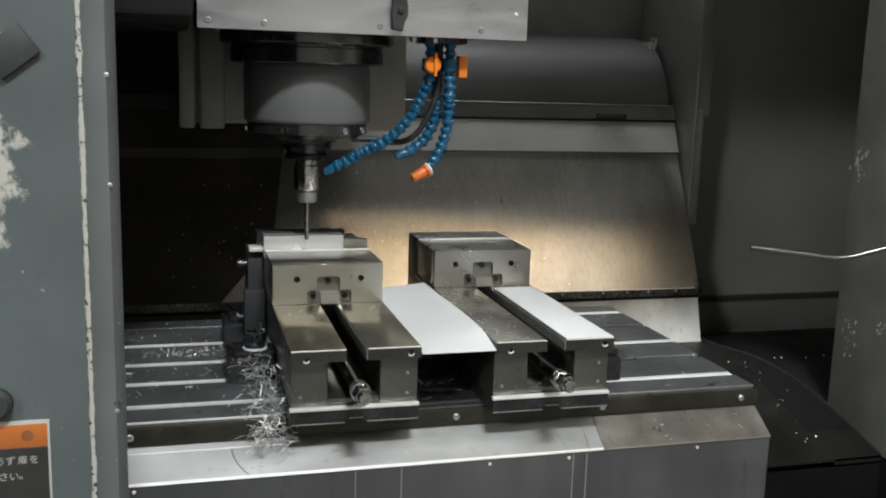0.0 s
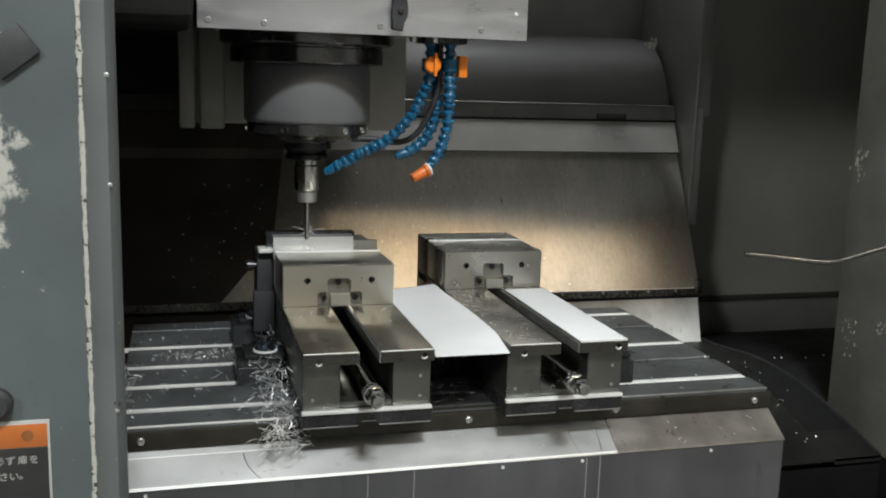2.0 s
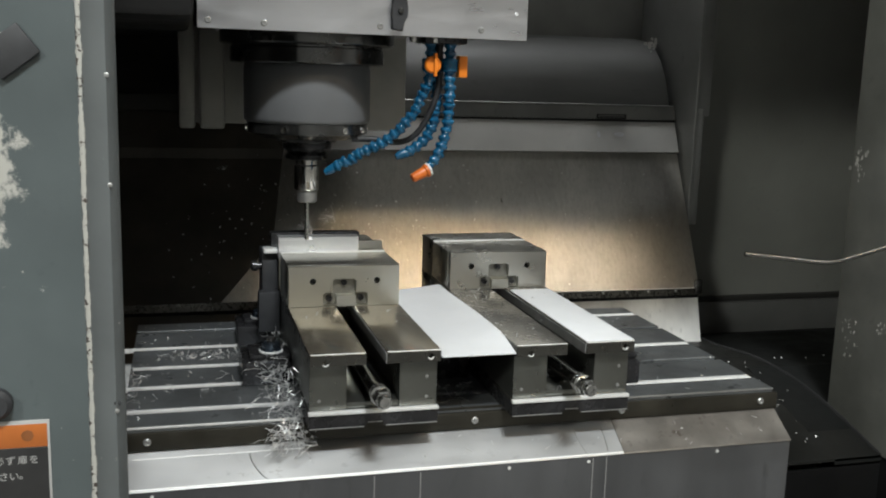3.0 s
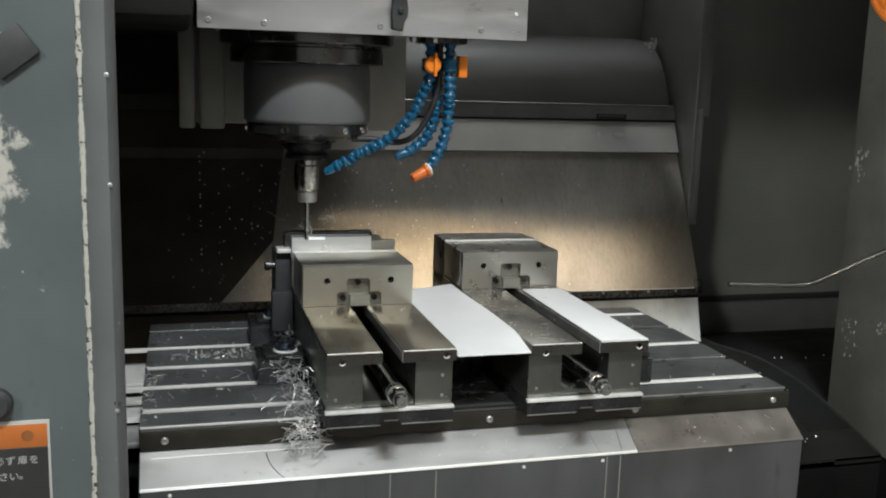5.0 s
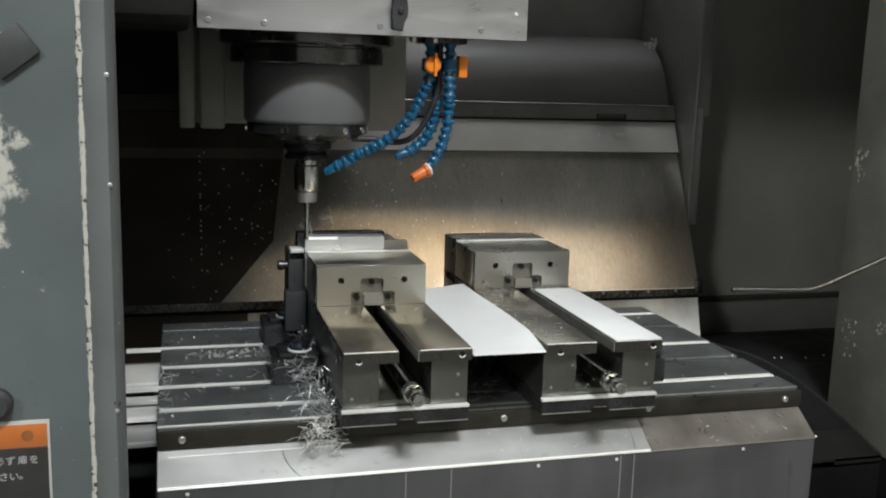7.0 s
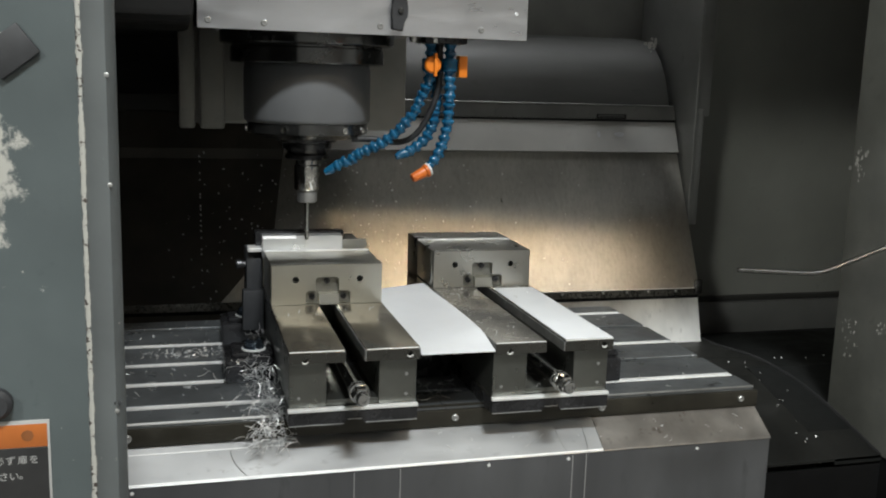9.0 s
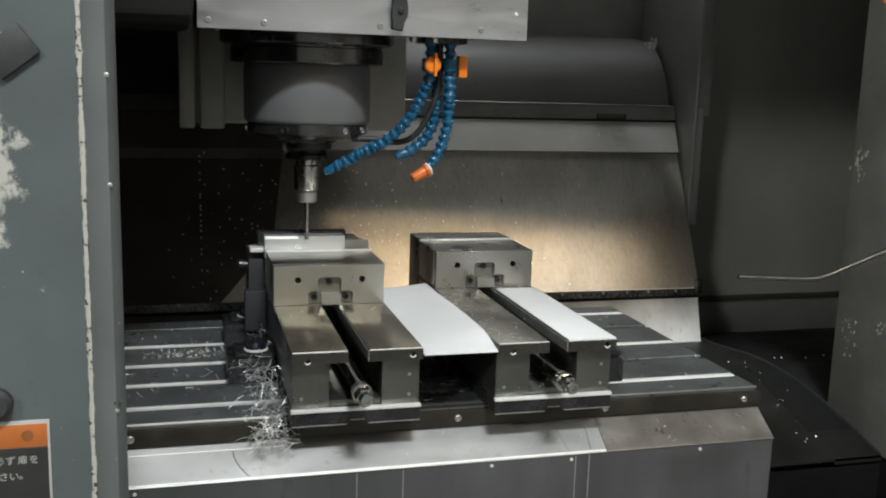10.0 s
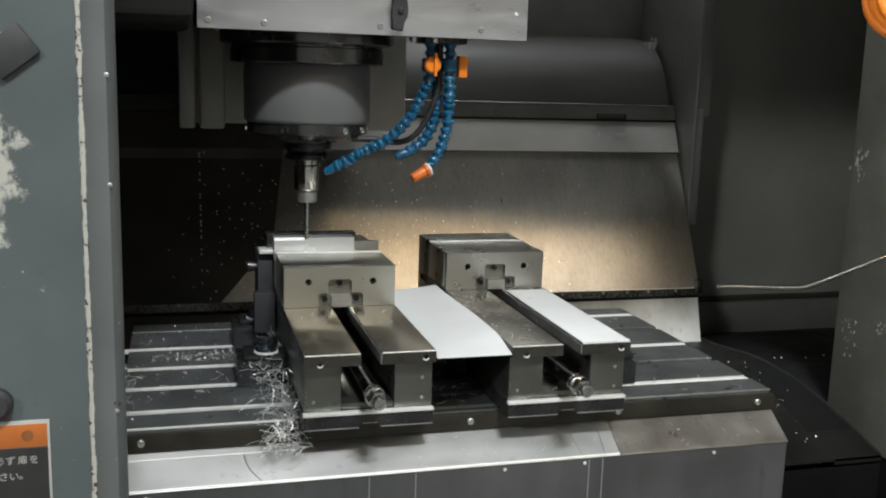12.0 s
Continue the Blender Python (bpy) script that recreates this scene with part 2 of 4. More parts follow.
M["splash"].node_tree.nodes["Principled BSDF"].inputs["Anisotropic"].default_value = 0.5

for key in ("door", "door_edge"):
    worn_paint(M[key], [(-0.258, 0.325, 0.030), (-0.262, 0.288, 0.026)], -0.1825)


# ---- mesh helpers ----
def bake(name, bm, mat, parent=None, smooth=False):
    me = bpy.data.meshes.new(name)
    bmesh.ops.recalc_face_normals(bm, faces=bm.faces)
    bm.to_mesh(me)
    bm.free()
    me.materials.append(mat)
    if smooth:
        me.shade_smooth()
        me.set_sharp_from_angle(angle=radians(35))
    ob = new(name, me)
    ob.parent = parent
    return ob


def part(name, bm, mat, parent, label="", smooth=True):
    ob = bake(name, bm, mat, parent, smooth)
    return tagged(ob, label)


def thing(name, label, category, x=0.0, y=0.0, z=0.0, group="", kind=""):
    ob = new(name)
    ob.empty_display_size = 0.02
    ob.location = (x, y, z)
    return tagged(ob, label, category, group, kind)


def add_box(bm, x0, x1, y0, y1, z0, z1, bevel=0.0):
    m = Matrix.LocRotScale(((x0 + x1) / 2, (y0 + y1) / 2, (z0 + z1) / 2), None, (x1 - x0, y1 - y0, z1 - z0))
    v = bmesh.ops.create_cube(bm, size=1, matrix=m)["verts"]
    if bevel:
        e = list({e for q in v for e in q.link_edges})
        bmesh.ops.bevel(bm, geom=e, offset=bevel, segments=2, affect="EDGES", profile=0.5)
    return bm


def box(x0, x1, y0, y1, z0, z1, bevel=0.001):
    return add_box(bmesh.new(), x0, x1, y0, y1, z0, z1, bevel)


def add_turned(bm, profile, seg=32, m=Matrix()):
    """A turned body from (radius, height) pairs, about the local z."""
    rings = []
    for r, h in profile:
        rings.append([bm.verts.new(m @ Vector((r * math.cos(a), r * math.sin(a), h))) for a in (2 * math.pi * i / seg for i in range(seg))])
    for a, b in zip(rings, rings[1:]):
        for i in range(seg):
            bm.faces.new((a[i], a[(i + 1) % seg], b[(i + 1) % seg], b[i]))
    bm.faces.new(rings[0])
    bm.faces.new(rings[-1])
    return bm


def turned(profile, seg=32, m=Matrix()):
    return add_turned(bmesh.new(), profile, seg, m)


def add_prism(bm, outline, lo, hi, place):
    """Extrude a 2D outline; place(u, v, w) turns outline and extrusion into x, y, z."""
    a = [bm.verts.new(place(u, v, lo)) for u, v in outline]
    b = [bm.verts.new(place(u, v, hi)) for u, v in outline]
    n = len(outline)
    for i in range(n):
        bm.faces.new((a[i], a[(i + 1) % n], b[(i + 1) % n], b[i]))
    bm.faces.new(a)
    bm.faces.new(b)
    return bm


def along_x(u, v, w):
    return Vector((w, u, v))


def facing(u, v, w):
    return Vector((u, w, v))


def sawn_plate(name, outline, holes, y0, y1, mat, parent, label=""):
    """A plate in the x-z plane with real holes through it."""
    cu = bpy.data.curves.new(name, "CURVE")
    cu.dimensions, cu.fill_mode, cu.extrude = "2D", "BOTH", (y1 - y0) / 2
    for loop in [outline, *holes]:
        sp = cu.splines.new("POLY")
        sp.points.add(len(loop) - 1)
        for q, (u, v) in zip(sp.points, loop):
            q.co = (u, v, 0, 1)
        sp.use_cyclic_u = True
    tmp = new(name, cu)
    me = bpy.data.meshes.new_from_object(tmp.evaluated_get(bpy.context.evaluated_depsgraph_get()))
    bpy.data.objects.remove(tmp)
    me.transform(Matrix.Translation((0, (y0 + y1) / 2, 0)) @ pose(0, 0, 0, 90, 0, 0))
    me.materials.clear()
    me.materials.append(mat)
    me.name = name
    ob = new(name, me)
    ob.parent = parent
    return tagged(ob, label)


def circle(cx, cy, r, n=20):
    return [(cx + r * math.cos(2 * math.pi * i / n), cy + r * math.sin(2 * math.pi * i / n)) for i in range(n)]


def smooth_path(points, steps=8):
    out, p = [], [Vector(q) for q in points]
    p = [p[0] * 2 - p[1], *p, p[-1] * 2 - p[-2]]
    for i in range(1, len(p) - 2):
        for k in range(steps):
            t = k / steps
            out.append(0.5 * (2 * p[i] + (p[i + 1] - p[i - 1]) * t + (2 * p[i - 1] - 5 * p[i] + 4 * p[i + 1] - p[i + 2]) * t * t
                              + (3 * p[i] - p[i - 1] - 3 * p[i + 1] + p[i + 2]) * t ** 3))
    out.append(p[-2])
    return out


def add_tube(bm, path, radius, seg=10, caps=True):
    """A round tube along a path; radius may be a number or one for each point."""
    path = [Vector(q) for q in path]
    rings, side = [], None
    for i, q in enumerate(path):
        d = (path[min(i + 1, len(path) - 1)] - path[max(i - 1, 0)]).normalized()
        if side is None:
            side = d.orthogonal().normalized()
        side = (side - d * side.dot(d)).normalized()
        up = d.cross(side)
        r = radius[i] if isinstance(radius, (list, tuple)) else radius
        rings.append([bm.verts.new(q + (side * math.cos(a) + up * math.sin(a)) * r) for a in (2 * math.pi * k / seg for k in range(seg))])
    for a, b in zip(rings, rings[1:]):
        for k in range(seg):
            bm.faces.new((a[k], a[(k + 1) % seg], b[(k + 1) % seg], b[k]))
    if caps:
        bm.faces.new(rings[0])
        bm.faces.new(rings[-1])
    return bm


RIDERS = []     # things that ride on the machine table


def rides(ob):
    RIDERS.append(ob)
    return ob


# ---- the shop and the machine's enclosure ----
def slab(name, x0, x1, y0, y1, z0, z1, mat, label, category, bevel=0.0):
    return tagged(bake(name, box(x0, x1, y0, y1, z0, z1, bevel), mat), label, category, kind="structure")


def build_room():
    slab("floor", -3.2, 5.2, -5.2, 2.2, -1.0, -0.9, M["concrete"], "grey concrete workshop floor", "floor")
    slab("ceiling", -3.2, 5.2, -5.2, 2.2, 4.3, 4.4, M["wall"], "plain grey workshop ceiling", "ceiling")
    slab("wall_south", -3.2, 5.2, -5.3, -5.2, -0.9, 4.3, M["wall"], "plain grey workshop wall", "wall")
    slab("wall_north", -3.2, 5.2, 2.2, 2.3, -0.9, 4.3, M["wall"], "plain grey workshop wall", "wall")
    slab("wall_west", -3.3, -3.2, -5.2, 2.2, -0.9, 4.3, M["wall"], "plain grey workshop wall", "wall")
    slab("wall_east", 5.2, 5.3, -5.2, 2.2, -0.9, 4.3, M["wall"], "plain grey workshop wall", "wall")


# added roof out of view; its height sets where lamp light is cut
ROOF = 0.96        # underside of the enclosure roof


def build_enclosure():
    E = M["enclosure"]
    # three unseen slabs leave an opening that shapes the light
    slab("enclosure_roof_front", -0.98, 1.6, -0.25, 0.62, ROOF, ROOF + 0.03, M["roof_bounce"], "unseen pale roof added to cut the lamp light, open towards the back", "machine roof")
    slab("enclosure_roof_side", -0.98, 0.335, 0.62, 1.08, ROOF, ROOF + 0.03, M["roof_bounce"], "unseen pale roof added to block light beside the opening", "machine roof")
    slab("enclosure_roof_bay", 0.93, 1.6, 0.62, 0.98, ROOF, ROOF + 0.03, M["roof_bounce"], "unseen pale roof added to shade the side bay", "machine roof")
    slab("enclosure_back", -0.95, 1.6, 1.05, 1.08, -0.9, ROOF, M["back_paint"], "dark grey-green sheet metal back wall of the machine", "machine wall")
    slab("enclosure_left", -0.98, -0.95, -0.3, 1.08, -0.9, ROOF, M["dark_cover"], "dark grey-green sheet metal side wall of the machine", "machine wall")
    slab("enclosure_right", 1.6, 1.63, 0.4, 1.08, -0.9, ROOF, E, "dark grey-green sheet metal side wall of the machine", "machine wall")
    # the side bay: a facing panel with a lighter lower band, and a nearer side wall
    bay = thing("bay_wall", "dark grey-green painted side bay wall with a folded lower band", "machine wall", kind="structure")
    part("upper_panel", box(0.934, 1.6, 0.95, 0.978, -0.099, ROOF, 0.002), E, bay)
    part("lower_band", box(0.934, 1.6, 0.925, 0.955, -0.191, -0.1105, 0.004), M["dark_cover"], bay, "plain steel band")
    part("fold", box(0.934, 1.6, 0.936, 0.952, -0.1105, -0.098, 0.002), M["side_paint"], bay)
    part("skirt", box(0.934, 1.6, 0.938, 0.966, -0.5, -0.192, 0.002), M["dark_cover"], bay)
    side = thing("side_wall", "dark grey painted inner side wall with chipped corner", "machine wall", kind="structure")
    part("panel", box(1.02, 1.05, 0.20, 0.40, -0.215, ROOF, 0.004), M["side_panel"], side)
    # foot of the side wall, split off and blackened as painted shade
    part("shade_panel", box(1.022, 1.05, 0.20, 0.40, -0.9, -0.217, 0.002), M["sump"], side, "lower panel coloured black for shade")
    part("return_panel", box(1.05, 1.6, 0.37, 0.40, -0.9, ROOF, 0.004), E, side)
    rng = random.Random(5)
    for n, (z0, z1, y) in enumerate([(0.232, 0.305, 0.374), (-0.075, 0.0, 0.36), (-0.01, 0.012, 0.27)]):
        bm = bmesh.new()
        for k in range(26):
            c = Vector((1.0185, y + rng.gauss(0, 0.012), rng.uniform(z0, z1)))
            r = rng.uniform(0.0006, 0.0046 if n == 0 else 0.0032)
            vs = [bm.verts.new(c + Vector((rng.uniform(-0.0006, 0.0006), math.cos(a) * r * rng.uniform(0.5, 1), math.sin(a) * r * rng.uniform(0.6, 1.6)))) for a in (k2 * math.pi / 3 for k2 in range(6))]
            bm.faces.new(vs)
        part("bare_patch", bm, M["primer"], side, "pale chipped paint")


def build_shade_block():
    # added block that keeps lamp light off the splash cover's left end
    c = thing("shade_block", "dark block added beside the head to shade the cover", "tool changer", kind="structure")
    part("housing", box(-0.94, -0.098, 0.06, 0.72, 0.45, ROOF - 0.005, 0.01), M["dark_gap"], c)
    part("shade_flank", box(-0.097, -0.068, 0.19, 0.44, 0.50, ROOF - 0.005, 0.004), M["dark_gap"], c)


def build_back_cover():
    cover = thing("splash_cover", "stained stainless sloping splash cover behind the table", "machine cover", kind="structure")
    L, R = -0.75, 0.92
    sheet = bmesh.new()
    add_prism(sheet, [(0.70, -0.025), (0.838, 0.253), (0.842, 0.251), (0.704, -0.027)], L, R, along_x)
    part("sloping_sheet", sheet, M["splash"], cover, "sloping stained stainless sheet", smooth=False)
    # sheet cut along the shade's slanted edge, dark to paint that shade
    shade_veil = bmesh.new()
    rows = [[shade_veil.verts.new(q) for q in ((L, y, z), (x, y, z), (x, y + 0.004, z + 0.002), (L, y + 0.004, z + 0.002))]
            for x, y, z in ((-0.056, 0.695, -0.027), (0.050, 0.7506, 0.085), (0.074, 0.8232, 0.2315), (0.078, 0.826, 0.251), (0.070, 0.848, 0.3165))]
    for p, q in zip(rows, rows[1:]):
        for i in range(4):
            shade_veil.faces.new((p[i], p[(i + 1) % 4], q[(i + 1) % 4], q[i]))
    shade_veil.faces.new(rows[0])
    shade_veil.faces.new(rows[-1])
    part("shade_cover", shade_veil, M["shade_veil"], cover, "dark sheet painting the shade over the left end", smooth=False)
    hem = bmesh.new()
    add_prism(hem, [(0.694, -0.032), (0.697, -0.018), (0.7015, -0.018), (0.70, -0.032)], L, R, along_x)
    part("hem", hem, M["hem"], cover, smooth=False)
    part("hem_edge", add_tube(bmesh.new(), [(0.5, 0.6958, -0.0175), (R, 0.6958, -0.0175)], 0.0012, 6), M["edge"], cover, "bright folded edge")
    band = bmesh.new()
    add_prism(band, [(0.828, 0.251), (0.858, 0.317), (0.864, 0.317), (0.834, 0.249)], L, R, along_x)
    part("band", band, M["splash_band"], cover, "plain stainless band", smooth=False)
    lip = bmesh.new()
    add_prism(lip, [(0.852, 0.318), (0.862, 0.348), (0.872, 0.348), (0.862, 0.316)], L, R, along_x)
    part("lip", lip, M["lip"], cover, smooth=False)
    # bright line follows the light and stops where shade begins
    part("lip_edge", add_tube(bmesh.new(), [(0.08, 0.8615, 0.3485), (R, 0.8615, 0.3485)], 0.0007, 6), M["spindle_mid"], cover, "bright lip edge along the lit length")
    part("lip_gap", add_prism(bmesh.new(), [(0.8535, 0.3135), (0.8545, 0.3178), (0.858, 0.3178), (0.857, 0.3135)], L, R, along_x), M["dark_gap"], cover, smooth=False)
    up = bmesh.new()
    prof = [(0.868, 0.349), (0.885, 0.395), (0.915, 0.44), (0.962, 0.482), (1.045, 0.495)]
    add_prism(up, prof + [(y + 0.004, z - 0.004) for y, z in reversed(prof)], L, R - 0.01, along_x)
    part("upper_sheet", up, M["side_paint"], cover, "curved dark grey sheet")
    low = bmesh.new()
    add_prism(low, [(0.706, -0.04), (0.68, -0.128), (0.684, -0.129), (0.71, -0.041)], 0.0, R, along_x)
    part("lower_sheet", low, M["splash_low"], cover, "stainless lower sheet, paled for the light on it", smooth=False)
    # left length of the same sheet, coloured dark for the shade
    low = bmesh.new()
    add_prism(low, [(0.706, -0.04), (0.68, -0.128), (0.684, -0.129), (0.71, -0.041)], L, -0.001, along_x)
    part("lower_sheet", low, M["shade_veil"], cover, "lower sheet coloured dark for shade", smooth=False)
    seal = bmesh.new()
    add_prism(seal, [(0.706, -0.041), (0.699, -0.026), (0.72, -0.026), (0.72, -0.041)], L, R, along_x)
    part("seal", seal, M["dark_gap"], cover, "black rubber seal", smooth=False)
    for x in (0.565, 0.612, 0.70, 0.752, 0.80, 0.862):
        part("rivet", turned([(0.0028, 0), (0.0028, 0.0015), (0.0015, 0.0028)], 10, Matrix.Translation((x, 0.695, -0.022)) @ pose(0, 0, 0, 75)), M["spindle_mid"], cover)
    flake = bmesh.new()
    rg = random.Random(8)
    for k in range(14):
        c = Vector((0.8985 + rg.gauss(0, 0.0045), 0.944 + rg.gauss(0, 0.004), 0.476 + rg.gauss(0, 0.009)))
        r = rg.uniform(0.002, 0.006)
        flake.faces.new([flake.verts.new(c + Vector((math.cos(a) * r * rg.uniform(0.4, 1), -0.004, math.sin(a) * r * rg.uniform(0.5, 1.2)))) for a in (j * math.pi / 3.5 for j in range(7))])
    part("bare_corner", flake, M["primer"], cover, "flaked pale corner")
    latch = bmesh.new()
    for x0, x1, z0, z1 in ((0.735, 0.802, 0.3268, 0.3285), (0.735, 0.802, 0.3195, 0.3212), (0.735, 0.7375, 0.3195, 0.3285), (0.7995, 0.802, 0.3195, 0.3285), (0.742, 0.795, 0.3230, 0.3245)):
        add_box(latch, x0, x1, 0.8495, 0.8535, z0, z1)
    part("latch", latch, M["dark_gap"], cover, "dark slotted latch", smooth=False)
    for x, w, h in ((0.738, 0.007, 0.013), (0.785, 0.022, 0.010)):
        smear = bmesh.new()
        rg = random.Random(int(x * 1000))
        smear.faces.new([smear.verts.new((x + w * math.cos(q) * rg.uniform(0.45, 0.6), 0.8428 + 0.4545 * h * math.sin(q) * 0.5, 0.2865 + h * 0.5 * math.sin(q))) for q in (k * math.pi / 8 for k in range(16))])
        part("smear", smear, M["alu"], cover, "pale dried smear", smooth=False)
    part("end_stop", box(0.905, 0.92, 0.69, 0.70, -0.03, 0.0, 0.002), M["spindle_dark"], cover)

    post = thing("corner_post", "dark grey folded corner post of the enclosure", "machine post", kind="structure")
    part("post_web", box(0.925, 0.932, 0.78, 1.05, -0.2, ROOF, 0.002), M["dark_cover"], post)
    part("post_flange", box(0.932, 0.965, 0.792, 0.80, 0.33, ROOF, 0.002), M["dark_cover"], post)
    part("post_cap", box(0.932, 0.95, 0.786, 0.794, 0.10, 0.345, 0.002), M["dark_cover"], post)


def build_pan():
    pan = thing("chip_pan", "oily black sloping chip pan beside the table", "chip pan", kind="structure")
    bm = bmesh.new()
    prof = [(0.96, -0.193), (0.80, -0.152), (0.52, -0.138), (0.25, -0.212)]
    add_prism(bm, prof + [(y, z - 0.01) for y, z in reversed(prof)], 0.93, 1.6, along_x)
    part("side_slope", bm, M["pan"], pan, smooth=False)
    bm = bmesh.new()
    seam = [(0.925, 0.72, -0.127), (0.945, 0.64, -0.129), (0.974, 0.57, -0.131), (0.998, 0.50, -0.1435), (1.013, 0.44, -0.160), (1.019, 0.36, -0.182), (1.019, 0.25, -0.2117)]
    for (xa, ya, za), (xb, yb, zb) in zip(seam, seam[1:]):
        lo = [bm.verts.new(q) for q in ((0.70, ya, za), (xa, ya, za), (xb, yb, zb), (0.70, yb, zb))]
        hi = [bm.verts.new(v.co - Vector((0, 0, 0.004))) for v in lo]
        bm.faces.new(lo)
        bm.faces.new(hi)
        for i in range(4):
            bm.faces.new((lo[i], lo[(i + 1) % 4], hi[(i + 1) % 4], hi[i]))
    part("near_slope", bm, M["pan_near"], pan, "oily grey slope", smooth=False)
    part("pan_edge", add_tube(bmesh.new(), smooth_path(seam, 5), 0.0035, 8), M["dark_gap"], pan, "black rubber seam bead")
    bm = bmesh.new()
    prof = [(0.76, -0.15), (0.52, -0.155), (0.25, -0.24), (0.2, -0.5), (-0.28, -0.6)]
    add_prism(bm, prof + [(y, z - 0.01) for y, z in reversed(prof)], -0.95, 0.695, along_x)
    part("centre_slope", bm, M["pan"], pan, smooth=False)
    # skirt and sump carry the same painted shade
    part("front_skirt", box(0.70, 1.6, 0.252, 0.258, -0.6, -0.228, 0.001), M["sump"], pan, "skirt coloured black for shade")
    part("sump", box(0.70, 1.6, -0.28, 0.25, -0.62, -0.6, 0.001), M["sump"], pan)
    # stepped way covers beyond the table's end
    way = thing("way_cover", "bright steel telescopic way cover beneath the table end", "way cover", kind="structure")
    for k, (y0, y1, z) in enumerate([(0.10, 0.16, -0.03), (0.16, 0.24, -0.02), (0.27, 0.36, -0.012), (0.36, 0.42, -0.028)]):
        part("cover_segment", box(-0.6, -0.02, y0, y1, z - 0.02, z - 0.012, 0.002), M["edge"] if k in (1, 2) else M["sheet_steel"], way)


def letter(sign, size, m, mat, parent):
    """One printed character as a thin mesh, centred on m and facing along its z axis."""
    font = bpy.data.curves.new("character", "FONT")
    font.body, font.size, font.align_x, font.align_y, font.extrude = sign, size, "CENTER", "CENTER", 0.0001
    ob = new("character", font)
    bpy.context.view_layer.update()
    me = bpy.data.meshes.new_from_object(ob.evaluated_get(bpy.context.evaluated_depsgraph_get()))
    bpy.data.objects.remove(ob)
    me.transform(m)
    me.materials.clear()
    me.materials.append(mat)
    ob = new("character", me)
    ob.parent = parent
    return tagged(ob, "")


def build_door():
    d = thing("door_1", "worn grey-green painted sliding machine door with bare scuffed edge", "machine door", kind="structure")
    y = -0.3
    face = bmesh.new()
    add_prism(face, [(-1.2, y), (-0.1845, y), (-0.1845, y + 0.05), (-1.2, y + 0.05)], -0.6, 1.2, lambda u, v, w: Vector((u, v, w)))
    part("panel", face, M["door"], d, smooth=False)
    edge = bmesh.new()
    add_prism(edge, [(-0.1845, y + 0.001), (-0.181, y + 0.001), (-0.176, y + 0.006), (-0.1655, y + 0.010), (-0.1605, y + 0.018), (-0.1605, y + 0.05), (-0.1845, y + 0.05)],
              -0.6, 1.2, lambda u, v, w: Vector((u, v, w)))
    part("edge_strip", edge, M["door_edge"], d, "rounded grey edge strip")
    for z in (0.39, 0.31, 0.135):
        part("edge_screw", turned([(0.0018, 0), (0.0018, 0.001), (0.001, 0.0014)], 10, Matrix.Translation((-0.165, y + 0.0105, z)) @ pose(0, 0, 0, 90)), M["spindle_mid"], d)
    for dx, dz, r in ((-0.167, 0.1415, 0.0016), (-0.1635, 0.1405, 0.0022), (-0.169, 0.1375, 0.0011)):
        part("dent", turned([(r, 0), (r * 0.7, 0.0003)], 9, Matrix.Translation((dx, y + 0.0098 if dx < -0.165 else y + 0.0125, dz)) @ pose(0, 0, 0, 90, 0, -20)), M["rubber"], d, "dark dent in the paint")
    part("keyhole_plug", turned([(0.011, 0), (0.011, 0.004), (0.008, 0.006)], 20, Matrix.Translation((-0.2515, y, 0.298)) @ pose(0, 0, 0, 90)), M["rubber"], d)
    part("keyhole_plug", turned([(0.012, 0), (0.012, 0.006), (0.009, 0.01)], 20, Matrix.Translation((-0.2485, y, 0.150)) @ pose(0, 0, 0, 90)), M["rubber"], d)
    bm = box(-0.0165, 0.0165, -0.0045, 0.0, -0.0125, 0.0125, 0.0012)
    bmesh.ops.transform(bm, verts=bm.verts, matrix=Matrix.Translation((-0.2278, y, 0.4045)) @ pose(0, 0, 0, 0, -38, 0))
    part("bumper", bm, M["rubber"], d, "dark rectangular rubber bumper")
    # the warning label
    lab = thing("warning_label", "orange and black warning label stuck on the door", "label")
    part("border", box(-0.300, -0.2125, y - 0.0009, y, 0.03, 0.1355, 0.0003), M["label_white"], lab)
    part("header", box(-0.298, -0.2143, y - 0.0014, y - 0.0009, 0.1145, 0.1325, 0.0002), M["label_orange"], lab, "orange header field")
    part("field", box(-0.298, -0.2143, y - 0.0014, y - 0.0009, 0.033, 0.1140, 0.0002), M["label_black"], lab, "black text field")
    part("header_mark", turned([(0.0046, 0), (0.0044, 0.0004)], 8, Matrix.Translation((-0.228, y - 0.0014, 0.1237)) @ pose(0, 0, 0, 90)), M["label_brown"], lab)
    for x, z, sign in ((-0.2486, 0.1045, "必"), (-0.2406, 0.1045, "ず"), (-0.2322, 0.1045, "扉"), (-0.2242, 0.1045, "を"),
                       (-0.2458, 0.092, "さ"), (-0.2386, 0.092, "い"), (-0.2315, 0.0925, "。")):
        letter(sign, 0.0073, Matrix.Translation((x, y - 0.0016, z)) @ pose(0, 0, 0, 90), M["label_white"], lab)
    rd = thing("door_2", "dark grey sliding machine door pushed open", "machine door", kind="structure")
    part("panel", box(1.52, 2.2, -0.34, -0.30, -0.9, ROOF, 0.004), M["door"], rd)


# ---- the milling head ----
SX, SY = 0.0565, 0.31      # spindle axis


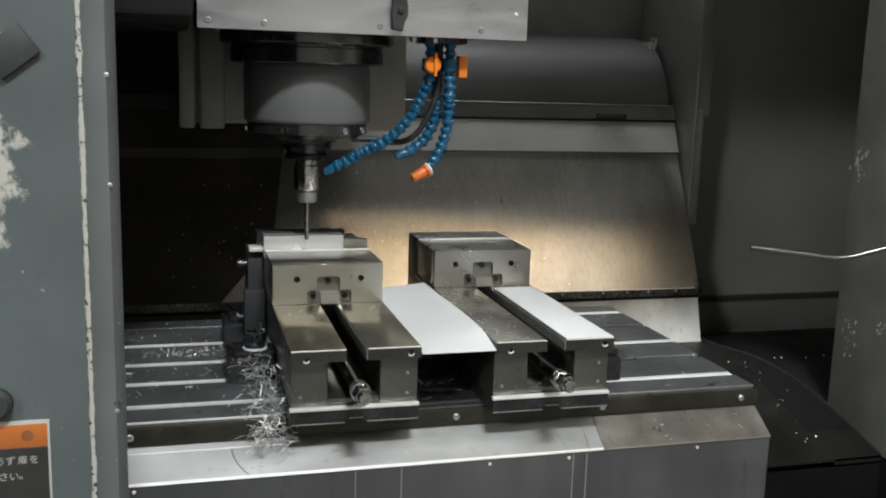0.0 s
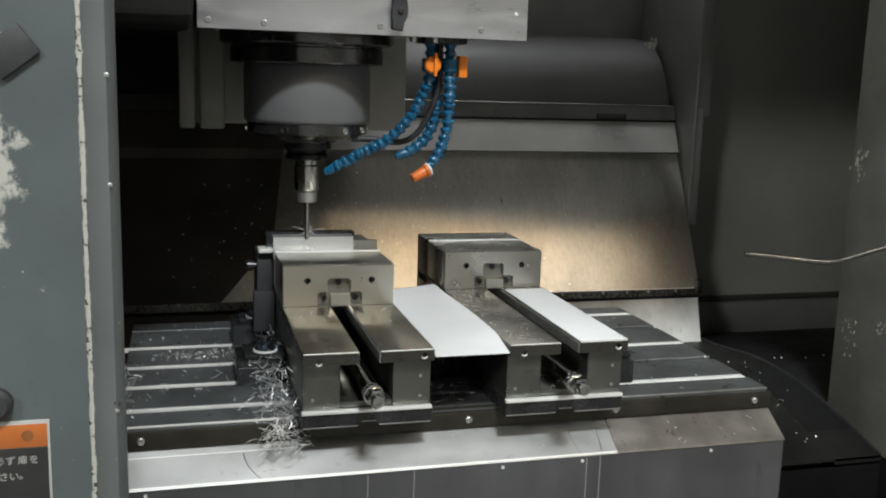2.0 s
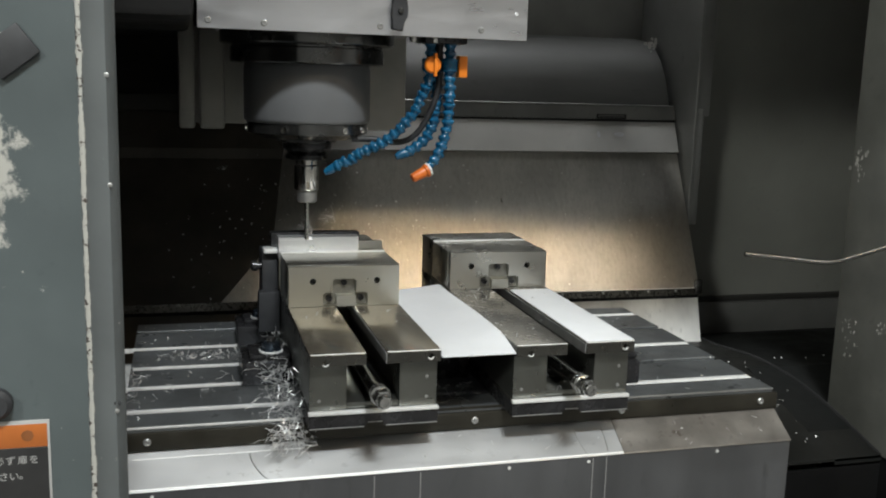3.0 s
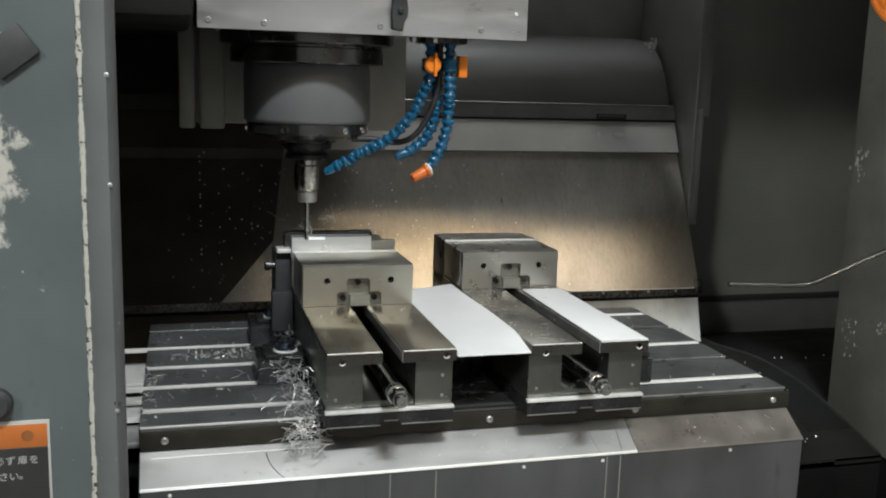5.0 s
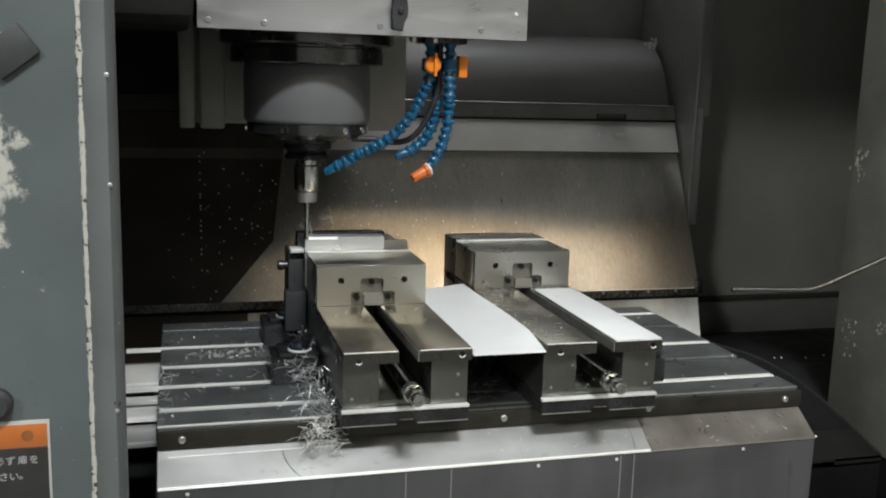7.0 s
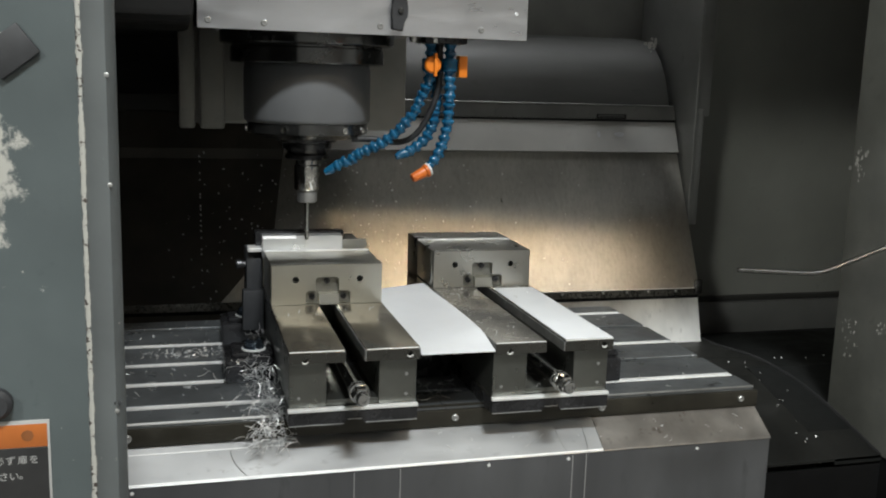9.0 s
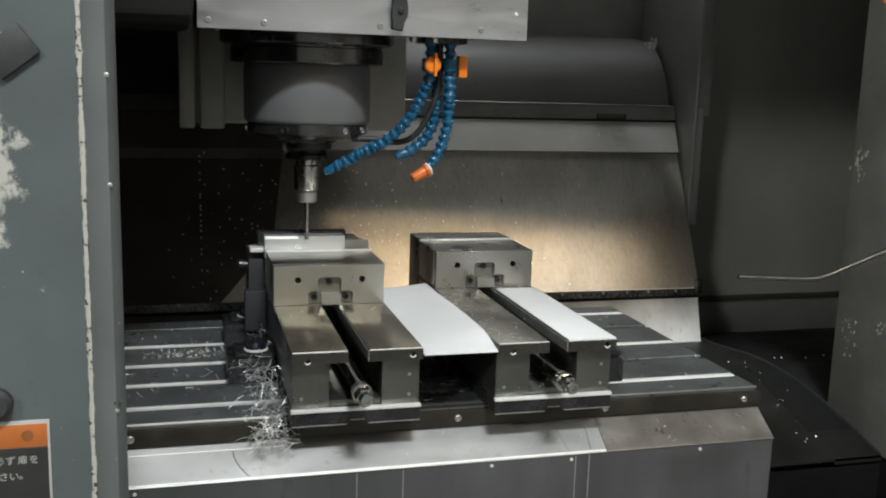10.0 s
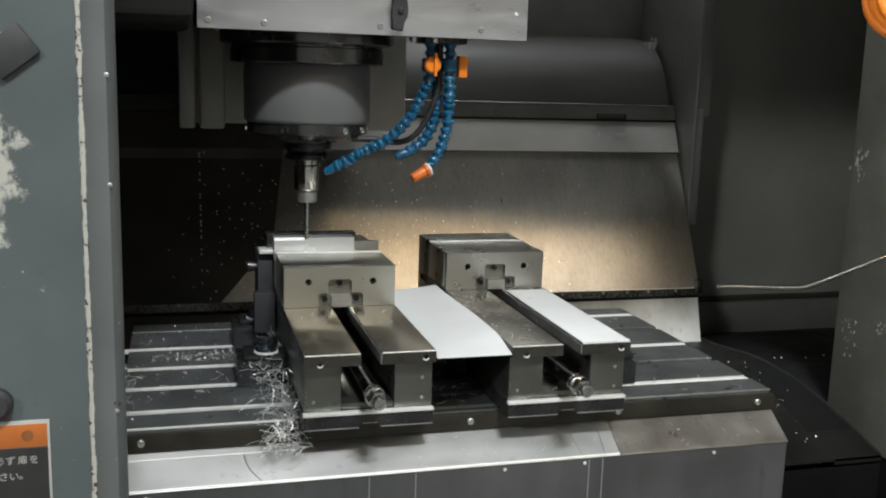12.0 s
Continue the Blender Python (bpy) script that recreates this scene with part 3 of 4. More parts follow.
def build_head():
    h = thing("milling_head", "dark painted milling head with aluminium front plate and grey spindle housing", "milling head", SX, SY, 0)
    C, D = M["casting"], M["spindle_dark"]
    part("front_plate", box(-0.149, 0.2665, -0.141, -0.135, 0.445, 0.80, 0.0008), M["alu"], h, "brushed aluminium front plate")
    part("head_body", box(-0.12, 0.16, -0.134, 0.5, 0.452, ROOF - 0.005, 0.006), C, h)
    for x0, x1 in ((-0.172, -0.148), (-0.142, -0.105), (0.105, 0.172)):
        part("rib", box(x0, x1, 0.14, 0.5, 0.309, 0.50, 0.005), C, h)
    part("casting_web", box(-0.15, 0.15, 0.16, 0.5, 0.316, 0.46, 0.006), C, h)
    housing = turned([(0.083, 0.329), (0.0855, 0.331), (0.0865, 0.334), (0.0865, 0.402), (0.084, 0.407)], 72)
    part("spindle_housing", housing, M["spindle"], h, "smooth grey enamelled spindle housing")
    part("housing_collar", turned([(0.086, 0.406), (0.103, 0.4075), (0.1045, 0.409), (0.1045, 0.4275), (0.102, 0.429), (0.102, 0.431), (0.1165, 0.4325), (0.118, 0.434), (0.118, 0.449), (0.11, 0.451), (0.11, 0.46)], 64), D, h)
    part("nose_ring", turned([(0.062, 0.307), (0.066, 0.309), (0.083, 0.315), (0.083, 0.3285)], 64), D, h, "dark steel nose ring")
    for a in (-118, -60, -33, 0, 55, 90, 125, 180):
        q = radians(a)
        ro = Matrix.Rotation(q, 4, "Z") @ pose(0.0815, 0, 0.3205, 0, 90, 0)
        part("cap_screw", turned([(0.0048, 0), (0.0048, 0.003), (0.003, 0.0032), (0.003, 0.0015)], 14, ro), M["chrome"], h)
    part("spindle_nose", turned([(0.030, 0.300), (0.040, 0.302), (0.044, 0.3065), (0.044, 0.31)], 48), M["black_steel"], h)
    # plate screws, the dark clip, pipes under the plate
    for x, z in ((-0.1365, 0.4545), (-0.0705, 0.4535), (0.0725, 0.4555), (0.204, 0.456)):
        part("plate_screw", turned([(0.0040, 0), (0.0040, 0.0004), (0.0030, 0.0016), (0.0019, 0.0016), (0.0019, 0.0002)], 16, Matrix.Translation((x, -0.141, z)) @ pose(0, 0, 0, 90)), M["spindle_mid"], h)
    part("plate_screw", turned([(0.0022, 0), (0.0022, 0.001)], 12, Matrix.Translation((0.251, -0.141, 0.478)) @ pose(0, 0, 0, 90)), M["bright"], h)
    clip = bmesh.new()
    add_prism(clip, [(0.086, 0.452), (0.1, 0.450), (0.1, 0.462), (0.1055, 0.468), (0.1055, 0.477), (0.101, 0.51), (0.089, 0.51), (0.085, 0.474)], -0.151, -0.141, facing)
    bmesh.ops.bevel(clip, geom=clip.edges[:], offset=0.0012, segments=1, affect="EDGES")
    part("hook_clip", clip, M["rubber"], h, "black hooked clip")
    part("clip_stud", turned([(0.0035, 0), (0.0035, 0.003), (0.002, 0.0035)], 14, Matrix.Translation((0.096, -0.1505, 0.475)) @ pose(0, 0, 0, 90)), D, h)
    part("coolant_block", box(0.135, 0.192, -0.125, -0.07, 0.438, 0.453, 0.003), M["black_steel"], h)
    for x in (0.118, 0.146):
        part("fitting", turned([(0.0045, 0.438), (0.005, 0.441), (0.004, 0.452)], 14, Matrix.Translation((x, -0.128, 0.0))), M["chrome"], h)
    cp = smooth_path([(0.165, -0.085, 0.44), (0.166, -0.082, 0.39), (0.158, -0.075, 0.352), (0.14, -0.065, 0.318), (0.118, -0.055, 0.306), (0.085, -0.05, 0.309), (0.055, -0.045, 0.309)])
    part("coolant_pipe", add_tube(bmesh.new(), cp, 0.0042, 12), M["rubber"], h, "bent black coolant pipe")
    return h


def bead_hose(name, points, label, nozzle=None):
    """A jointed coolant hose of ball segments, hung beneath the head plate."""
    hose = thing(name, label, "coolant hose", group="coolant hoses beneath the head")
    path = smooth_path(points, 24)
    length = [0.0]
    for a, b in zip(path, path[1:]):
        length.append(length[-1] + (b - a).length)
    pitch = 0.0112
    n = int(length[-1] / pitch)

    def at(s):
        s = min(max(s, 0), length[-1] - 1e-6)
        i = max(k for k in range(len(length)) if length[k] <= s)
        i = min(i, len(path) - 2)
        f = (s - length[i]) / (length[i + 1] - length[i])
        return path[i].lerp(path[i + 1], f)
    rg = random.Random(int(length[-1] * 1e4))
    seg = bmesh.new()
    add_turned(seg, [(0.0056, 0.0), (0.0078, 0.0010), (0.0084, 0.0026), (0.0080, 0.0045), (0.0068, 0.0062), (0.0058, 0.0076), (0.0056, 0.0092), (0.0062, 0.0104), (0.0054, 0.0122)], 14)
    mesh = None
    for k in range(n):
        a, b = at(k * pitch), at((k + 1) * pitch)
        w = rg.uniform(0.93, 1.06)
        m = Matrix.Translation(a) @ (b - a).to_track_quat("Z", "Y").to_matrix().to_4x4() @ pose(0, 0, 0, rg.gauss(0, 7), rg.gauss(0, 7), rg.uniform(0, 360)) @ Matrix.Diagonal((w, w, 1, 1))
        if mesh is None:
            ob = part("joint", seg, M["blue"], hose)
            mesh = ob.data
        else:
            ob = new("joint", mesh)
            ob.parent = hose
        ob.matrix_basis = m
    a, b = at(length[-1] - 0.006), at(length[-1])
    m = Matrix.Translation(b) @ (b - a).to_track_quat("Z", "Y").to_matrix().to_4x4()
    if nozzle:
        m = Matrix.Translation(b) @ Vector(nozzle).to_track_quat("Z", "Y").to_matrix().to_4x4()
        part("nozzle", turned([(0.0078, -0.002), (0.0090, 0.0), (0.0090, 0.003), (0.0072, 0.0045), (0.0062, 0.022), (0.0055, 0.0238), (0.0040, 0.0238), (0.004, 0.018)], 20, m), M["orange_dark"], hose, "orange plastic nozzle")
        part("nozzle_collar", turned([(0.0080, -0.004), (0.0094, -0.003), (0.0094, -0.0008), (0.0080, 0.0002)], 20, m), M["paper"], hose, "pale plastic collar")
    else:
        part("nozzle", turned([(0.0062, -0.002), (0.0062, 0.003), (0.004, 0.012), (0.0028, 0.012)], 16, m), M["blue"], hose)
    return hose


def build_hoses():
    a = bead_hose("coolant_hose", [(0.206, 0.215, 0.452), (0.206, 0.215, 0.41), (0.203, 0.218, 0.385), (0.187, 0.228, 0.345), (0.158, 0.242, 0.312), (0.12, 0.258, 0.288), (0.086, 0.268, 0.268)],
                  "blue jointed coolant hose aimed at the cutter, with orange valve")
    part("valve_body", turned([(0.009, -0.009), (0.011, -0.007), (0.011, 0.007), (0.009, 0.009)], 20, Matrix.Translation((0.206, 0.215, 0.411))), M["blue"], a)
    part("valve_knob", turned([(0.0105, 0), (0.011, 0.002), (0.011, 0.006), (0.009, 0.008)], 24, Matrix.Translation((0.206, 0.205, 0.411)) @ pose(0, 0, 0, 90)), M["orange"], a, "round orange valve knob")
    part("valve_grip", box(0.2065, 0.2105, 0.193, 0.2, 0.396, 0.4265, 0.001), M["orange"], a)
    b = bead_hose("coolant_hose", [(0.233, 0.215, 0.452), (0.2335, 0.215, 0.40), (0.2335, 0.215, 0.35), (0.229, 0.215, 0.32), (0.220, 0.213, 0.293), (0.205, 0.211, 0.272)],
                  "blue jointed coolant hose with an orange nozzle", nozzle=(-0.023, -0.004, -0.0115))
    part("valve_body", turned([(0.009, -0.009), (0.011, -0.007), (0.011, 0.007), (0.009, 0.009)], 20, Matrix.Translation((0.233, 0.215, 0.411))), M["blue"], b)
    part("valve_grip", box(0.2435, 0.255, 0.205, 0.224, 0.3955, 0.4235, 0.0015), M["orange"], b, "square orange valve grip")
    bead_hose("coolant_hose", [(0.222, 0.24, 0.452), (0.222, 0.24, 0.40), (0.222, 0.24, 0.35), (0.214, 0.24, 0.32), (0.198, 0.24, 0.302), (0.178, 0.238, 0.292)],
              "short blue jointed coolant hose behind the others")


def build_tool():
    tool = thing("tool_holder", "dark steel collet holder with slim polished end mill", "tool holder", SX, SY, 0)
    part("taper_flange", turned([(0.026, 0.277), (0.030, 0.279), (0.030, 0.284), (0.027, 0.287), (0.030, 0.290), (0.034, 0.2935), (0.034, 0.3)], 40), M["black_steel"], tool)
    part("drive_key", box(-0.006, 0.006, -0.036, -0.03, 0.288, 0.3, 0.0006), M["spindle_dark"], tool)
    part("holder_shank", turned([(0.0165, 0.2345), (0.0175, 0.236), (0.0175, 0.268), (0.0155, 0.27), (0.0155, 0.277)], 40), M["chrome"], tool)
    part("collet_nut", turned([(0.011, 0.2165), (0.0135, 0.218), (0.0142, 0.222), (0.0142, 0.2315), (0.012, 0.2335), (0.012, 0.2345)], 36), M["spindle_mid"], tool, "bright knurled collet nut")
    mill = bmesh.new()
    prev = None
    for k in range(45):
        z = 0.1635 + 0.0535 * k / 44
        tw = max(0, (0.195 - z)) * 240
        ring = []
        for i in range(24):
            a = 2 * math.pi * i / 24
            r = 0.0031 if z > 0.195 else 0.0031 * (0.86 + 0.14 * abs(math.cos(a - tw)) ** 0.6)
            ring.append(mill.verts.new((r * math.cos(a), r * math.sin(a), z)))
        if prev:
            for i in range(24):
                mill.faces.new((prev[i], prev[(i + 1) % 24], ring[(i + 1) % 24], ring[i]))
        else:
            mill.faces.new(ring)
        prev = ring
    mill.faces.new(prev)
    part("end_mill", mill, M["chrome"], tool, "slim fluted end mill")
    return tool


# ---- loose metal threads ----
def strand(bm, rng, c, length, r, droop):
    d = Vector((rng.gauss(0, 1), rng.gauss(0, 1), rng.gauss(0, 0.5))).normalized()
    bend = Vector((rng.gauss(0, 1), rng.gauss(0, 1), rng.gauss(0, 0.6))) * 0.55
    path = [c]
    for i in range(9):
        d = (d + bend * 0.55 + Vector((rng.gauss(0, 0.25), rng.gauss(0, 0.25), rng.gauss(0, 0.2) - droop))).normalized()
        q = path[-1] + d * length / 9
        floor = 0.0008 if q.y > 0.05 else -0.0535 + (q.y - 0.006) * 0.643 + 0.001
        q.y = max(q.y, 0.004 - 0.008 * rng.random())
        q.z = max(q.z, floor)
        path.append(q)
    add_tube(bm, path, r, 3, False)


# ---- the table ----
SLOTS = (0.103, 0.19, 0.274, 0.368, 0.459)
TX0, TX1 = -0.2015, 0.625


def build_table():
    t = rides(thing("machine_table", "oily cast iron T-slot machine table with steel apron", "machine table"))
    prof = [(0.05, -0.024), (0.05, 0.0)]
    for s in SLOTS:
        prof += [(s - 0.0075, 0), (s - 0.0065, -0.001), (s - 0.0065, -0.012), (s - 0.012, -0.012), (s - 0.012, -0.020), (s + 0.012, -0.020), (s + 0.012, -0.012), (s + 0.0065, -0.012), (s + 0.0065, -0.001), (s + 0.0075, 0)]
    prof += [(0.507, 0.0), (0.507, -0.024)]
    bm = bmesh.new()
    for a, b in zip(prof, prof[1:]):
        va, vb = [bm.verts.new((x, a[0], a[1])) for x in (TX0, TX1)], [bm.verts.new((x, b[0], b[1])) for x in (TX0, TX1)]
        bm.faces.new((va[0], va[1], vb[1], vb[0]))
    bmesh.ops.remove_doubles(bm, verts=bm.verts, dist=1e-6)
    part("slotted_top", bm, M["table"], t, "T-slotted cast iron top", smooth=False)
    edges = [0.05] + [v for s in SLOTS for v in (s - 0.0065, s + 0.0065)] + [0.507]
    for y0, y1 in zip(edges[::2], edges[1::2]):
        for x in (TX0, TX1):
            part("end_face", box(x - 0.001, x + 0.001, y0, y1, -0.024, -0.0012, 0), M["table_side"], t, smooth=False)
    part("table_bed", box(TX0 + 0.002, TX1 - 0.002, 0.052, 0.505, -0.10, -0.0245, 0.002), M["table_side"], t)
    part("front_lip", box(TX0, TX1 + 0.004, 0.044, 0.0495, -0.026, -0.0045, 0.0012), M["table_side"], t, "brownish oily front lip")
    for x in (-0.175, 0.207, 0.402, 0.603, -0.02):
        part("lip_bolt", turned([(0.0042, 0), (0.0042, 0.0026), (0.0032, 0.0036), (0.002, 0.0036), (0.002, 0.002)], 16, Matrix.Translation((x, 0.044, -0.0145)) @ pose(0, 0, 0, 90)), M["spindle_mid"], t)
    # one edge in three tones, painting where it catches light
    for x0, x1, mat in ((TX0, -0.004, M["edge"]), (-0.004, 0.392, M["table_side"]), (0.392, TX1, M["spindle_mid"])):
        part("front_edge", box(x0, x1, 0.0488, 0.0515, -0.002, 0.0007, 0.0006), mat, t, "front edge, toned along its length for light and shade")
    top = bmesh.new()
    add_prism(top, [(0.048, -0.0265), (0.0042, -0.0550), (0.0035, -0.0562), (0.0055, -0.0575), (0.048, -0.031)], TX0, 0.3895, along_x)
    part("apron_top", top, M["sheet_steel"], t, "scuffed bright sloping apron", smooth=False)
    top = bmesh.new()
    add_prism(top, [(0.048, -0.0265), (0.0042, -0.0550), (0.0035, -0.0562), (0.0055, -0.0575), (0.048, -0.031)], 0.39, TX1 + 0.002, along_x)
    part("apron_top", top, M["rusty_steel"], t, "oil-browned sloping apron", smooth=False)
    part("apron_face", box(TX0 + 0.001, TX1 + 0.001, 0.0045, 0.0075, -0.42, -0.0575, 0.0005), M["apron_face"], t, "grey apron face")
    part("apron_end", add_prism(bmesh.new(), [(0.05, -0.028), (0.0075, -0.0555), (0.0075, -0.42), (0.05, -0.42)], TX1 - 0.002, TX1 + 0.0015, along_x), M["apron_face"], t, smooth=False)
    part("apron_end", add_prism(bmesh.new(), [(0.05, -0.028), (0.0075, -0.0555), (0.0075, -0.42), (0.05, -0.42)], TX0 - 0.0015, TX0 + 0.002, along_x), M["black_steel"], t, smooth=False)
    for x in (0.348, 0.366, 0.075, 0.13):
        part("apron_seam", box(x, x + 0.0013, 0.0037, 0.0046, -0.42, -0.059, 0.0002), M["dark_cover"], t)
    def on_apron(x, q, up=0.0003):
        return Vector((x, 0.048 - 0.0438 * q, -0.0265 - 0.0285 * q + up))
    for x, lean in ((-0.063, 0.018), (0.335, 0.006), (0.372, -0.003)):
        bead = [on_apron(x + lean * (k / 9) ** 2, 0.25 + 0.72 * k / 9) for k in range(10)]
        part("weld_line", add_tube(bmesh.new(), bead, 0.0006, 5), M["spindle_mid"], t, "dark weld line")
    part("fold_line", add_tube(bmesh.new(), [on_apron(-0.19, 0.22), on_apron(0.0, 0.22)], 0.0007, 5), M["edge"], t, "bright fold line")
    # white bead on the left sheet only, a painted edge highlight
    part("front_bead", add_tube(bmesh.new(), [on_apron(TX0 + 0.001, 0.985), on_apron(0.389, 0.985)], 0.0011, 6), M["strip"], t, "white line painting the apron edge highlight")
    for x in (-0.17, 0.24, 0.343, 0.52):
        part("apron_rivet", turned([(0.0022, 0), (0.0018, 0.0012)], 10, Matrix.Translation((x, 0.0045, -0.063)) @ pose(0, 0, 0, 90)), M["edge"], t)
    for s, x0, x1 in ((SLOTS[0], 0.39, 0.622), (SLOTS[0], -0.2, 0.0), (SLOTS[1], -0.262, -0.03), (SLOTS[2], 0.39, 0.622), (SLOTS[4], 0.41, 0.622), (SLOTS[2], -0.2, -0.03), (SLOTS[3], -0.25, -0.03)):
        part("slot_strip", box(x0, x1, *((s - 0.0063, s + 0.0063) if x0 > 0 else (s + 0.0025, s + 0.0063)), -0.006, 0.0004, 0.0006), M["strip"] if x0 > 0 else M["edge"], t, "bright T-slot strip")


def rounded(x0, x1, z0, z1, r, n=4):
    out = []
    for cx, cz, a0 in ((x1 - r, z1 - r, 0), (x0 + r, z1 - r, 90), (x0 + r, z0 + r, 180), (x1 - r, z0 + r, 270)):
        out += [(cx + r * math.cos(radians(a0 + 90 * i / n)), cz + r * math.sin(radians(a0 + 90 * i / n))) for i in range(n + 1)]
    return out


def build_vise(x, jaw, fixed, steel, label, jaw_top):
    v = rides(thing("machine_vise", label, "vise", x, 0, 0, group="pair of vises on the table"))
    W, RZ, TOP = 0.15, 0.090, 0.1446
    bp = bmesh.new()
    add_prism(bp, [(0, 0), (0.064, 0), (0.067, 0.005), (0.085, 0.005), (0.088, 0), (W, 0), (W, 0.0165), (0, 0.0165)], 0.008, 0.47, facing)
    part("base_plate", bp, M["black_steel"], v, "dark base plate with key slot", smooth=False)
    part("base_ledge", box(-0.0005, W + 0.0005, 0.0055, 0.013, 0.0165, 0.0205, 0.0008), M["edge"], v, "bright ground ledge")
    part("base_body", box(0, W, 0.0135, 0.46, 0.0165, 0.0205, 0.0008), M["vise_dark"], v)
    for a, b, z in ((0.0, 0.064, 0.0002), (0.088, W, 0.0002), (0.067, 0.085, 0.0052)):
        part("chamfer", box(a + 0.0005, b - 0.0005, 0.0068, 0.0079, z, z + 0.0012, 0.0003), M["spindle_mid"], v)
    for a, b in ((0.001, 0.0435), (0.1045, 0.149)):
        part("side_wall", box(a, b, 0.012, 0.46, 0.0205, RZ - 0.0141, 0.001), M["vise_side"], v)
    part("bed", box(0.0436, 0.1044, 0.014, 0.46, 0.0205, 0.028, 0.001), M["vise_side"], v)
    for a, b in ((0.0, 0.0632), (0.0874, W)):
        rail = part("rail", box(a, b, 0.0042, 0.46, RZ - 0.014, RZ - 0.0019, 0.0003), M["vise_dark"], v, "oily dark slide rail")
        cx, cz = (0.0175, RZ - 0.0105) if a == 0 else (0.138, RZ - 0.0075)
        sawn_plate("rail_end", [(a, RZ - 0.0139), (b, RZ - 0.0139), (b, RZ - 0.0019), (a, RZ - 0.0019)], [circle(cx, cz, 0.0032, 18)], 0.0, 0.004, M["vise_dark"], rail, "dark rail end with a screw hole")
        # bright crescent paints the light caught low in the hole
        rim = [(cx + 0.0033 * math.cos(radians(q)), -0.0002, cz + 0.0033 * math.sin(radians(q))) for q in range(195, 350, 14)]
        part("hole_rim", add_tube(bmesh.new(), rim, [0.0004] + [0.0009] * (len(rim) - 2) + [0.0004], 6), M["edge"], rail, "bright lower rim painting light in the hole")
        part("rail_face", box(a, b, 0.0, 0.46, RZ - 0.0018, RZ, 0.0008), M["rail"] if steel is M["vise"] else M["rail_oily"], rail, "smooth ground top face")
    # thin bright tubes paint the highlight along the rail fronts
    for a, b in ((0.0005, 0.0627), (0.0879, W - 0.0005)):
        part("edge_glint", add_tube(bmesh.new(), [(a, 0.0006, RZ - 0.0005), (b, 0.0006, RZ - 0.0005)], 0.0007, 6), M["edge"], v, "bright line painting the highlight on the front edge")
    # paler strip paints the light on the rail's inner side
    part("lit_flank", box(0.0860, 0.0873, 0.001, 0.46, RZ - 0.0138, RZ - 0.0022, 0.0002), M["spindle_mid"], v, smooth=False)
    for xx, z in ((0.012, 0.032), (0.137, 0.031), (0.137, 0.055)):
        part("body_screw", turned([(0.0022, 0), (0.0017, 0.0009)], 12, Matrix.Translation((xx, 0.012, z)) @ pose(0, 0, 0, 90)), M["spindle_mid"], v)
    # the lead screw with its hexagon
    part("lead_screw", turned([(0.0095, -0.30), (0.0095, 0.004), (0.0108, 0.0045), (0.0108, 0.012), (0.0090, 0.0125), (0.0090, 0.018), (0.0116, 0.0185), (0.0116, 0.0225), (0.0095, 0.023), (0.0095, 0.0245)], 24, Matrix.Translation((0.0755, 0.0, 0.0465)) @ pose(0, 0, 0, 90)), M["screw"], v, "oily steel lead screw")
    part("screw_hexagon", turned([(0.0108, 0.0235), (0.0108, 0.036), (0.0092, 0.0378)], 6, Matrix.Translation((0.0755, 0.0, 0.0465)) @ pose(0, 0, 0, 90)), M["screw"], v, "hexagon drive end")
    part("screw_tip", turned([(0.0075, 0.0375), (0.0075, 0.0465), (0.0062, 0.048), (0.0035, 0.048), (0.0035, 0.046)], 20, Matrix.Translation((0.0755, 0.0, 0.0465)) @ pose(0, 0, 0, 90)), M["screw"], v, "turned screw tip")
    # moving jaw: pierced front over a solid body
    tee = [(0.046, RZ + 0.0012), (0.106, RZ + 0.0012), (0.106, 0.1065), (0.102, 0.109), (0.0905, 0.109), (0.0905, 0.1245), (0.0875, 0.1275), (0.062, 0.1275), (0.059, 0.1245), (0.059, 0.109), (0.050, 0.109), (0.046, 0.1065)]
    sawn_plate("jaw_front", [(0.0008, RZ + 0.0004), (W - 0.0008, RZ + 0.0004), (W - 0.0008, TOP - 0.0006), (0.0008, TOP - 0.0006)], [tee, circle(0.0326, 0.1245, 0.0043), circle(0.1188, 0.1245, 0.0043)], jaw, jaw + 0.012, steel, v, "ground jaw front with T-shaped recess")
    # dark backings paint the shade inside the T recess and holes
    part("recess_back", box(0.0435, 0.1085, jaw + 0.0085, jaw + 0.0122, RZ + 0.001, 0.1295, 0), M["recess"], v, smooth=False)
    for xx in (0.0326, 0.1188):
        part("hole_back", turned([(0.0065, 0), (0.0065, 0.0004)], 14, Matrix.Translation((xx, jaw + 0.0122, 0.1245)) @ pose(0, 0, 0, 90)), M["black_steel"], v)
    part("moving_jaw", box(0, W, jaw + 0.0123, jaw + jaw_top, RZ + 0.0004, TOP, 0.0009), steel, v)
    part("jaw_top_plate", box(0.0004, W - 0.0004, jaw + 0.0004, jaw + 0.0125, TOP - 0.0006, TOP, 0.0002), steel, v)
    nut = bmesh.new()
    add_prism(nut, [(jaw - 0.003, RZ + 0.0005), (jaw + 0.011, RZ + 0.0005), (jaw + 0.011, RZ + 0.016), (jaw - 0.001, RZ + 0.0145)], 0.064, 0.090, along_x)
    part("jaw_nut", nut, M["vise"], v, "worn sloping jaw nut")
    part("jaw_edge", box(0.0, W, jaw + jaw_top - 0.005, jaw + jaw_top, TOP, TOP + 0.0018, 0.0005), M["edge"], v, "bright jaw edge")
